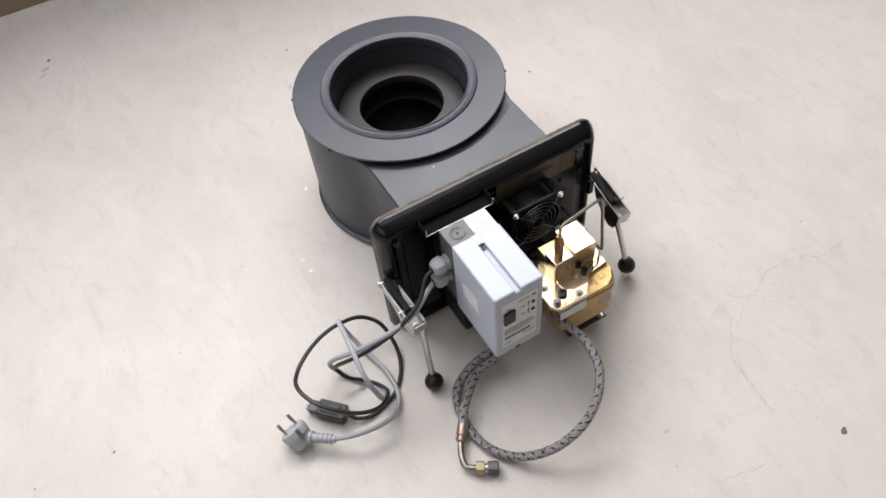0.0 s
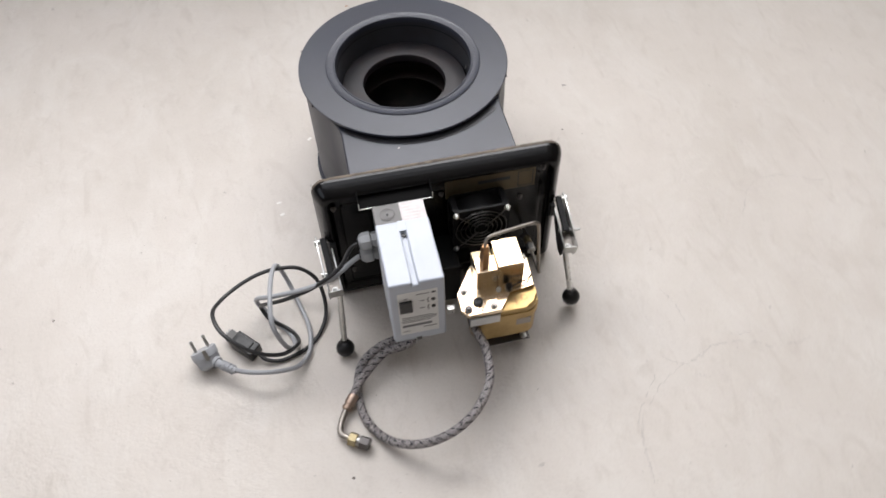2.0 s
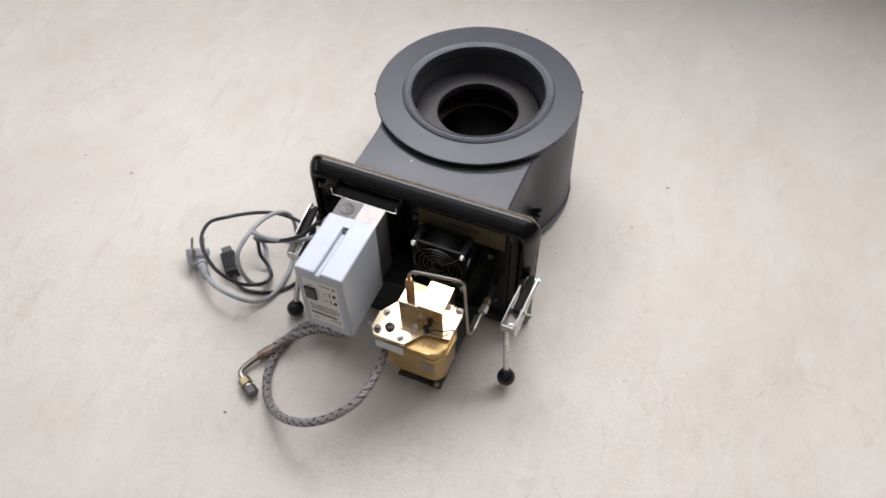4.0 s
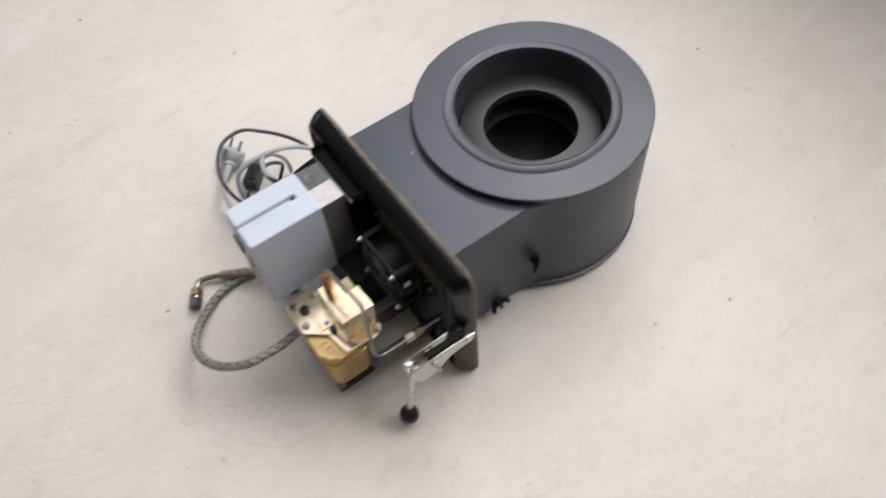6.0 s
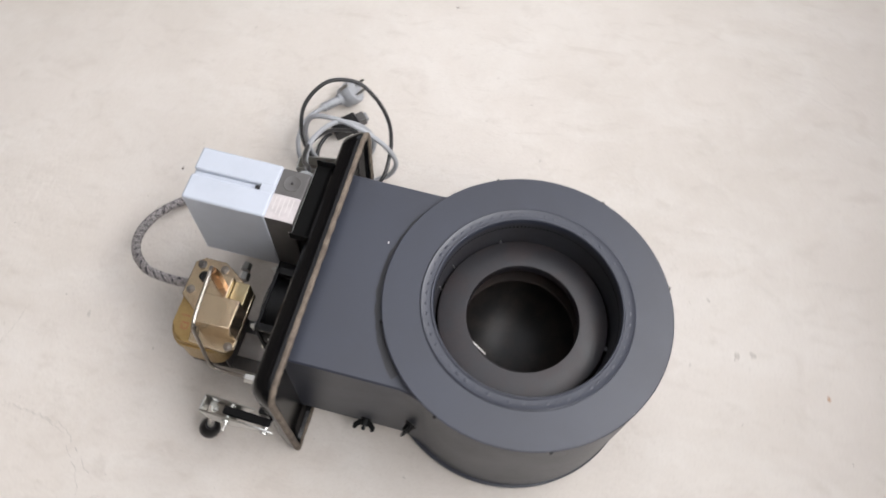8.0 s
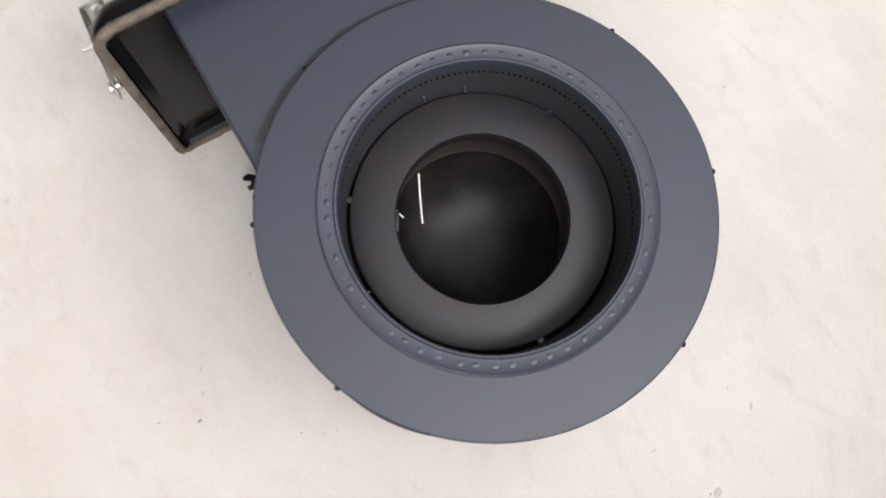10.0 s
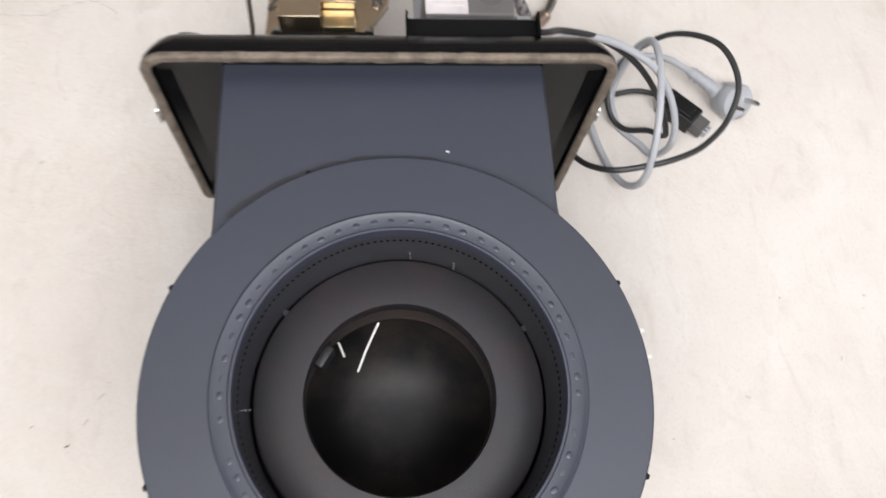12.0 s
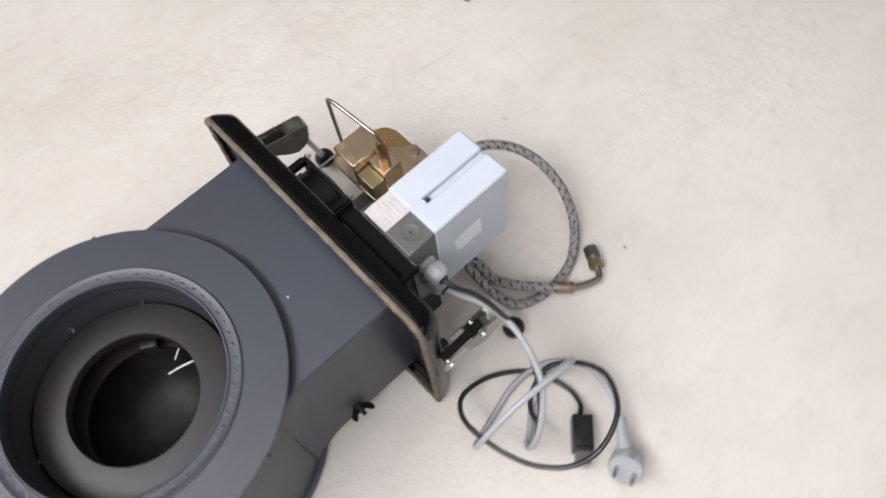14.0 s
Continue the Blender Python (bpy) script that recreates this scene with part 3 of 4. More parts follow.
    for lo, hi in (((0.131, 0.2005), (0.156, 0.2015)), ((0.131, 0.2340), (0.156, 0.2350)), ((0.131, 0.2015), (0.132, 0.2340)), ((0.155, 0.2015), (0.156, 0.2340))):
        part("print_line", boxed((lo[0], PF - 0.0018, lo[1] - 0.010), (hi[0], PF - 0.0013, hi[1] - 0.010)), M_INK, np_)
    # rivets and bolts on the door
    for x, z in ((0.006, 0.213), (0.137, 0.173), (-0.165, 0.222), (-0.150, 0.058), (0.172, 0.235), (0.150, 0.06)):
        part("bolt", screw_mesh(0.0032, 0.0046), M_DARKSTEEL, door, m=rotate_to((x, PF, z - 0.010), (0, -1, 0)))
    # open channel over the control unit
    ch = bmesh.new()
    y0, y1, x0, x1, z0 = PY - 0.0165, PF + 0.001, -0.127, -0.0115, 0.2305
    box(ch, (x0, y0, z0), (x1, y1, z0 + 0.0016))
    box(ch, (x0, y0, z0 + 0.0016), (x0 + 0.0016, y1, z0 + 0.0135))
    box(ch, (x1 - 0.0016, y0, z0 + 0.0016), (x1, y1, z0 + 0.0135))
    channel = part("channel", ch, M_DARK, door, "black open sheet channel with bare edges", smooth=False)
    ed = bmesh.new()
    box(ed, (x0, y0 - 0.0005, z0), (x1, y0 - 0.0001, z0 + 0.0016))
    box(ed, (x0, y0 - 0.0005, z0 + 0.0017), (x0 + 0.0016, y0 - 0.0001, z0 + 0.0135))
    box(ed, (x1 - 0.0016, y0 - 0.0005, z0 + 0.0017), (x1, y0 - 0.0001, z0 + 0.0135))
    part("bare_edge", ed, M_STEEL, channel, smooth=False)


def fan_parts():
    fx, fz, h, y0, y1 = 0.0625, 0.150, 0.0465, PY - 0.028, PF - 0.0005
    bm = bmesh.new()
    # square frame with a round throat
    n = 48
    R = 0.043
    sq = []
    for k in range(n):
        a = 2 * math.pi * k / n
        c, s = math.cos(a), math.sin(a)
        q = h / max(abs(c), abs(s))
        q = min(q, h * 1.33)
        sq.append((c * q, s * q))
    circle = [(R * math.cos(2 * math.pi * k / n), R * math.sin(2 * math.pi * k / n)) for k in range(n)]

    def plate(ya, yb, outer):
        rings = [[bm.verts.new((fx + x, y, fz + z)) for x, z in pts] for pts, y in ((outer, ya), (outer, yb), (circle, yb), (circle, ya))]
        for p, q in zip(rings, rings[1:] + rings[:1]):
            for k in range(n):
                j = (k + 1) % n
                bm.faces.new((p[k], p[j], q[j], q[k]))

    # two square flanges, a round barrel between them and a post at each corner
    plate(y0, y0 + 0.0042, sq)
    plate(y1 - 0.0042, y1, sq)
    plate(y0 + 0.0043, y1 - 0.0043, [(x * 1.045, z * 1.045) for x, z in circle])
    for sx in (-1, 1):
        for sz in (-1, 1):
            box(bm, (fx + sx * 0.0405 - 0.0045, y0 + 0.0043, fz + sz * 0.0405 - 0.0045), (fx + sx * 0.0405 + 0.0045, y1 - 0.0043, fz + sz * 0.0405 + 0.0045))
    fan = part("cooling_fan", bm, M_FAN, burner, "square black axial cooling fan")
    part("fan_tag", boxed((fx + 0.0452, y0 + 0.012, fz + 0.004), (fx + 0.0458, y0 + 0.022, fz + 0.016)), M_LABEL, fan, "small pale tag", smooth=False)
    face = rotate_to((fx, y0 + 0.004, fz), (0, -1, 0))
    part("hub", lathe([(0.018, -0.018), (0.018, 0.0), (0.0165, 0.0015), (0, 0.0015)], 32), M_FAN, fan, m=face)
    for k in range(7):
        b = bmesh.new()
        quad = [b.verts.new(v) for v in ((0.0178, -0.004, -0.002), (0.0415, -0.012, -0.002), (0.0415, 0.010, -0.016), (0.0178, 0.006, -0.014))]
        f = b.faces.new(quad)
        bmesh.ops.solidify(b, geom=[f], thickness=0.0012)
        part("blade", b, M_FAN, fan, m=face @ pose(0, 0, 0, 0, 0, 360 / 7 * k))
    guard = part("finger_guard", tube([(0.0415 * math.cos(2 * math.pi * k / 48), 0.0415 * math.sin(2 * math.pi * k / 48), 0) for k in range(48)], 0.0008, 6, closed=True), M_WIRE, fan, "bright wire finger guard", rotate_to((fx, y0 - 0.003, fz), (0, -1, 0)))
    for r in (0.034, 0.0265, 0.019, 0.0115):
        part("guard_ring", tube([(r * math.cos(2 * math.pi * k / 40), r * math.sin(2 * math.pi * k / 40), 0) for k in range(40)], 0.0008, 6, closed=True), M_WIRE, guard)
    for k in range(4):
        a = radians(45 + 90 * k)
        d = Vector((math.cos(a), math.sin(a), 0))
        part("guard_arm", tube(spline([d * 0.009 + Vector((0, 0, 0.001)), d * 0.042 + Vector((0, 0, 0.001)), d * 0.058 + Vector((0, 0, -0.002))], 4), 0.001, 6), M_WIRE, guard)
    for sx in (-1, 1):
        for sz in (-1, 1):
            part("fan_screw", screw_mesh(0.0036, 0.0052), M_STEEL, fan, m=rotate_to((fx + sx * 0.0415, y0 - 0.0012, fz + sz * 0.0415), (0, -1, 0)))


def control_parts():
    x0, x1, y0, y1, z0, z1 = -0.1085, -0.0275, -0.4755, -0.3605, 0.0875, 0.2395
    bm = bmesh.new()
    # cover with a groove along its top, made as a section and run from front to back
    sx0, sx1, sd, se = -0.0735, -0.0655, 0.007, -0.380
    box(bm, (x0, y0, z0), (x1, y1, z1 - sd))
    cover = part("control_cover", boxed((x0, y0, z0), (x1, y1, z1 - sd), 0.0032, 3), M_BOX, burner, "pale grey plastic control unit cover")
    bm.free()
    top = bmesh.new()
    box(top, (x0, y0, z1 - sd - 0.006), (sx0, y1, z1), 0.0032, 3)
    box(top, (sx1, y0, z1 - sd - 0.006), (x1, y1, z1), 0.0032, 3)
    part("cover_top", top, M_BOX, cover)
    part("cover_bridge", boxed((sx0 - 0.002, se, z1 - sd - 0.005), (sx1 + 0.002, y1 + 0.0002, z1 - 0.0003), 0.0008), M_BOX, cover)
    part("cover_screw", lathe([(0.0032, 0), (0.0032, 0.003), (0, 0.003)], 14), M_INK, cover, m=Matrix.Translation(((sx0 + sx1) / 2, se - 0.005, z1 - sd - 0.0002)))
    part("foot_tab", boxed((-0.074, y0 - 0.001, z0 - 0.002), (-0.066, y0 + 0.004, z0 + 0.006), 0.0008), M_BASE, cover)
    # printed label on the front
    yl = y0 - 0.0004
    label = part("front_label", boxed((-0.0975, yl, 0.1075), (-0.0385, y0 + 0.0001, 0.2185)), M_LABEL, cover, "white printed label", smooth=False)

    def ink(xa, za, xb, zb, mat=M_PRINT):
        part("print_bar", boxed((xa, yl - 0.0003, za), (xb, yl - 0.00005, zb)), mat, label, smooth=False)

    part("switch", boxed((-0.0955, yl - 0.004, 0.171), (-0.0765, yl, 0.199), 0.0012), M_PLASTIC, label, "black rocker switch")
    for k, (xa, xb) in enumerate(((-0.094, -0.046), (-0.094, -0.041), (-0.094, -0.043), (-0.094, -0.05))):
        ink(xa, 0.1525 - 0.0042 * k, xb, 0.1541 - 0.0042 * k)
    ink(-0.094, 0.1275, -0.049, 0.1335)
    ink(-0.094, 0.115, -0.083, 0.1168)
    ink(-0.062, 0.1205, -0.042, 0.1225)
    ink(-0.07, 0.2095, -0.051, 0.2115)
    ink(-0.089, 0.2025, -0.083, 0.2042)
    ink(-0.089, 0.166, -0.083, 0.1677)
    for z in (0.193, 0.1745):
        part("lamp_dot", lathe([(0.0032, 0), (0.0032, 0.0012), (0, 0.0014)], 14), M_PLASTIC, label, m=rotate_to((-0.0455, yl, z), (0, -1, 0)))
        part("print_bar", tube([(-0.0515 - 0.0022 * math.cos(radians(a)), yl - 0.0002, z + 0.006 * math.sin(radians(a))) for a in range(-70, 71, 20)], 0.0008, 6), M_INK, label)
        ink(-0.066, z - 0.001, -0.058, z + 0.0007)
    ink(-0.0475, 0.2085, -0.0415, 0.2125, M_INK)
    part("torn_sticker", prism([(-0.022, -0.017), (0.002, -0.019), (0.021, -0.015), (0.020, 0.012), (0.008, 0.018), (-0.004, 0.015), (-0.021, 0.020)], 0, 0.0003), M_LABEL, cover, "torn paper sticker", Matrix.Translation((x0 - 0.0002, -0.408, 0.166)) @ Matrix(((0, 0, -1, 0), (1, 0, 0, 0), (0, -1, 0, 0), (0, 0, 0, 1))) @ pose(0, 0, 0, 0, 0, 6))
    base = part("control_base", boxed((-0.1075, -0.3615, 0.098), (-0.0285, -0.3215, 0.2355), 0.002), M_BASE, burner, "dark grey plastic base of the control unit")
    part("knockout", lathe([(0.0125, 0), (0.0125, 0.0005), (0.0115, 0.0007), (0.0105, 0.0002), (0.0018, 0.0002), (0.0015, 0.0009), (0, 0.0009)], 32), M_BASE, base, m=Matrix.Translation((-0.087, -0.342, 0.2355)))
    part("pivot_dot", lathe([(0.0016, 0), (0.0016, 0.0012), (0, 0.0012)], 10), M_INK, base, m=Matrix.Translation((-0.087, -0.342, 0.2358)))
    sil = part("rating_label", boxed((-0.0665, -0.3608, 0.2352), (-0.0292, -0.3225, 0.2360)), M_SILVER, base, "worn silver rating label", smooth=False)
    for k in range(5):
        part("print_bar", boxed((-0.063, -0.3555 + 0.006 * k, 0.2360), (-0.063 + 0.02 + 0.002 * ((k * 7) % 5), -0.3540 + 0.006 * k, 0.2362)), M_FADED, sil, smooth=False)
    part("mount_block", boxed((-0.104, -0.322, 0.070), (-0.032, PF + 0.001, 0.2280), 0.002), M_MATT, burner)
    part("air_housing", boxed((-0.098, -0.362, 0.000), (0.022, PF + 0.001, 0.0965), 0.004), M_MATT, burner, "black sheet air housing under the control unit")
    for y, z in ((-0.3425, 0.184), (-0.3425, 0.152)):
        m = rotate_to((-0.1070, y, z), (-1, 0, -0.05))
        g = part("cable_gland", lathe([(0.0, 0.0), (0.0125, 0.0), (0.0125, 0.006), (0.0105, 0.0065), (0.0105, 0.009), (0.0142, 0.010), (0.0142, 0.022), (0.0112, 0.027), (0.0075, 0.029), (0.0, 0.029)], 8), M_GLAND, burner, "grey plastic cable gland", m)
        part("gland_seal", lathe([(0.0075, 0.0285), (0.0065, 0.031), (0, 0.031)], 16), M_PLASTIC, g)


def valve_parts():
    # cast float chamber
    body = bmesh.new()
    outline = rounded(0.0715, -0.4325, 0.0535, 0.0365, 0.022, 6)
    prism(outline, 0.032, 0.1085, 0.004, body)
    prism(rounded(0.0715, -0.4320, 0.0560, 0.0385, 0.023, 6), 0.082, 0.0955, 0.002, body)
    chamber = part("float_chamber", body, M_CAST, burner, "gold passivated cast oil control chamber")
    plate = [(0.000, -0.427), (0.000, -0.458), (0.010, -0.4705), (0.062, -0.4705), (0.083, -0.440), (0.124, -0.436), (0.127, -0.385), (0.118, -0.372), (0.036, -0.372)]
    lid = part("cover_plate", prism(plate, 0.1085, 0.1155, 0.0012), M_GOLD, burner, "yellow zinc plated cover plate")
    part("gasket", prism([(x, y) for x, y in plate], 0.1065, 0.1083), M_MATT, lid)
    part("front_tag", boxed((0.012, -0.4718, 0.084), (0.060, -0.4690, 0.103), 0.0006), M_LABEL, chamber, "blank pale tag")
    part("side_tag", boxed((0.088, -0.4694, 0.06), (0.112, -0.4678, 0.077), 0.0004), M_PIPE, chamber)
    zt = 0.1155
    for x, y in ((0.012, -0.425), (0.052, -0.461), (0.119, -0.380)):
        part("cover_screw", screw_mesh(0.0042, 0.0062), M_PIPE, lid, m=Matrix.Translation((x, y, zt)) @ pose(0, 0, 0, 0, 0, 17))
    part("rubber_grommet", lathe([(0.0, 0), (0.0075, 0), (0.0078, 0.003), (0.006, 0.0042), (0.0035, 0.0042), (0.0035, 0.002), (0, 0.002)], 20), M_PLASTIC, lid, m=Matrix.Translation((0.029, -0.449, zt)))
    part("adjust_screw", lathe([(0.0, 0), (0.0062, 0), (0.0062, 0.003), (0.0035, 0.0035), (0.0035, 0.009), (0, 0.009)], 16), M_DARKSTEEL, lid, m=Matrix.Translation((0.012, -0.459, zt - 0.001)))
    # folded cover over the coil, cut out at one back corner
    zc = 0.1640
    cov = boxed((0.0672, -0.424, 0.1160), (0.1085, -0.372, zc), 0.0012)
    coil = part("coil_cover", cov, M_GOLD, burner, "folded zinc plated coil cover")
    part("coil_shoulder", boxed((0.0335, -0.4235, 0.1160), (0.0668, -0.3945, 0.1575), 0.0012), M_GOLD, coil)
    part("coil_step", boxed((0.0345, -0.3940, 0.116), (0.0662, -0.373, 0.146), 0.0012), M_BRASS, coil)
    part("coil_lip", boxed((0.0345, -0.4450, 0.1157), (0.0745, -0.4235, 0.1172), 0.0005), M_GOLD, coil)
    part("lip_screw", screw_mesh(0.0028, 0.004), M_STEEL, coil, m=Matrix.Translation((0.066, -0.4340, 0.1170)))
    part("reset_stub", lathe([(0.0055, 0), (0.0055, 0.006), (0.0045, 0.0072), (0, 0.0072)], 16), M_PLASTIC, coil, m=Matrix.Translation((0.083, -0.432, 0.1155)))
    nut = part("union_nut", hexagon(0.0078, -0.0062, 0.027), M_COPPER, burner, "tarnished copper pipe union", Matrix.Translation((0.0485, -0.4085, zc - 0.001)))
    part("union_collar", lathe([(0.0068, 0.027), (0.0068, 0.033), (0.0045, 0.040), (0, 0.040)], 16), M_COPPER, nut)
    pipe = [(0.0485, -0.4085, 0.196), (0.0485, -0.4085, 0.208), (0.0505, -0.4070, 0.2165), (0.059, -0.4045, 0.221), (0.09, -0.4015, 0.2235), (0.120, -0.3985, 0.2250), (0.131, -0.3975, 0.221), (0.1345, -0.398, 0.212),
            (0.138, -0.400, 0.16), (0.142, -0.402, 0.105), (0.1445, -0.398, 0.092), (0.1455, -0.386, 0.086), (0.146, -0.350, 0.086), (0.146, PF, 0.086)]
    p = part("oil_pipe", tube(spline(pipe, 7), 0.0026, 10), M_PIPE, burner, "thin bent steel oil pipe")
    part("pipe_union", hexagon(0.0075, 0, 0.014), M_STEEL, p, "bright hexagonal pipe union", rotate_to((0.146, -0.350, 0.086), (0, 1, 0)))
    part("pipe_nut", hexagon(0.0062, 0, 0.011), M_BRASS, p, m=rotate_to((0.146, -0.332, 0.086), (0, 1, 0)))
    # clip wire that holds the cover
    part("spring_wire", tube(spline([(0.084, -0.434, 0.1175), (0.098, -0.431, 0.121), (0.112, -0.428, 0.122), (0.125, -0.416, 0.117)], 6), 0.0011, 6), M_INK, burner)
    # lower bracket
    br = bmesh.new()
    box(br, (0.040, -0.462, -0.006), (0.118, -0.400, -0.0035), 0.0008)
    box(br, (0.040, -0.4025, -0.0035), (0.118, -0.400, 0.034), 0.0008)
    box(br, (0.040, -0.402, 0.0), (0.060, PF + 0.001, 0.0025), 0.0008)
    box(br, (0.098, -0.402, 0.0), (0.118, PF + 0.001, 0.0025), 0.0008)
    bracket = part("valve_bracket", br, M_DARKSTEEL, burner, "dark folded steel bracket")
    part("bracket_bolt", screw_mesh(0.004, 0.006), M_STEEL, bracket, m=Matrix.Translation((0.108, -0.455, -0.0035)))
    part("drain_block", boxed((0.030, -0.445, 0.006), (0.075, -0.405, 0.032), 0.003), M_BRASS, chamber, "brass outlet block")
    part("hose_union", hexagon(0.0095, 0, 0.018), M_BRASS, chamber, m=rotate_to((0.036, -0.415, 0.030), (-0.3, -0.9, 0.75)))
    for a, b in (((-0.002, -0.415), 0), ((-0.018, -0.418), 1)):
        part("drain_plug", hexagon(0.0075, 0, 0.012), M_STEEL, chamber, m=rotate_to((a[0], a[1], 0.055), (-1, 0, 0)))
    # felt pen mark on the housing
    for lo, hi in (((0.098, -0.456), (0.100, -0.446)), ((0.100, -0.4475), (0.107, -0.446)), ((0.107, -0.456), (0.1085, -0.4475)), ((0.101, -0.456), (0.107, -0.4545)), ((0.088, -0.461), (0.0895, -0.448))):
        part("pen_mark", boxed((lo[0], lo[1], 0.1084), (hi[0], hi[1], 0.1088)), M_RED, chamber, smooth=False)


def latch(side, px, knob):
    """A toggle clamp at the door's edge with its lever hanging down."""
    s = side
    top = Vector((px, -0.285, 0.128))
    end = Vector((px - s * 0.013, -0.378, 0.112))
    d = (end - top).normalized()
    m = Matrix.Translation(top) @ Matrix((Vector((1, 0, 0)) * 1.0, d, Vector((1, 0, 0)).cross(d))).transposed().to_4x4()
    side_on = Matrix(((0, 0, 1, 0), (1, 0, 0, 0), (0, 1, 0, 0), (0, 0, 0, 1)))
    cheek = [(-0.009, -0.007), (0.000, -0.011), (0.030, -0.013), (0.092, -0.013), (0.098, -0.010), (0.098, 0.010), (0.092, 0.028), (0.080, 0.034), (0.066, 0.030), (0.034, 0.010), (0.000, 0.006), (-0.008, 0.003)]
    near, far = (0.0095, 0.0118), (-0.0118, -0.0095)
    if s < 0:
        near, far = far, near
    lat = part("clamp_bracket", prism(cheek, *near, 0.0006, m=side_on), M_STEEL, burner, "zinc plated folded clamp bracket", m)
    part("cheek", prism([(0.022, -0.012)] + cheek[3:10], *far, 0.0006, m=side_on), M_STEEL, lat)
    part("end_plate", boxed((-0.0094, 0.0958, -0.0115), (0.0094, 0.0982, 0.010), 0.0006), M_STEEL, lat)
    part("web", boxed((-0.0094, 0.050, 0.0085), (0.0094, 0.0955, 0.0105), 0.0006), M_PIPE, lat)
    part("end_bolt", screw_mesh(0.0036, 0.005), M_STEEL, lat, m=rotate_to((0, 0.086, 0.0084), (0, 0, -1)))
    part("inner_arm", boxed((-0.0055, -0.002, -0.010), (0.0055, 0.066, -0.003), 0.002), M_MATT, lat, "black clamp arm")
    for y, z in ((0.002, -0.004), (0.060, 0.000)):
        part("pivot_pin", lathe([(0, -0.0128), (0.004, -0.0128), (0.004, 0.0122), (0.0058, 0.0122), (0.0058, 0.0148), (0, 0.0148)], 14), M_STEEL, lat, m=rotate_to((0, y, z), (s, 0, 0)))
    if s > 0:
        part("side_stud", lathe([(0.0022, 0), (0.0022, 0.026), (0, 0.0265)], 10), M_STEEL, lat, m=rotate_to((0, 0.060, 0.004), (s, 0, -0.1)))
    a = Vector((px - s * 0.012, -0.371, 0.106))
    b = Vector(knob)
    bar = part("lever", tube([a, a.lerp(b, 0.5), b], 0.0048, 12), M_STEEL, burner, "bright steel lever")
    part("ball_knob", lathe([(0.0, -0.0155), (0.005, -0.0147), (0.0095, -0.0122), (0.0130, -0.0085), (0.0150, -0.004), (0.0155, 0.0), (0.0150, 0.004), (0.0130, 0.0085), (0.0100, 0.0118), (0.0070, 0.014), (0.0065, 0.018), (0, 0.018)], 28), M_PLASTIC, bar, "glossy black ball knob", rotate_to(b, a - b))
    part("edge_hook", boxed((-0.005, -0.004, -0.014), (0.005, 0.020, 0.014), 0.002), M_MATT, burner, m=Matrix.Translation((px - s * 0.014, -0.300, 0.122)))


drum_parts()
duct_parts()
door_parts()
fan_parts()
control_parts()
valve_parts()
latch(1, 0.2075, (0.2103, -0.398, -0.0035))
latch(-1, -0.1915, (-0.1886, -0.4095, -0.008))


def loose(points):
    """Places given as plan x, y and height over the floor."""
    return [on_floor(*p) for p in points]


def burner_point(p):
    return TILT @ Vector(p)


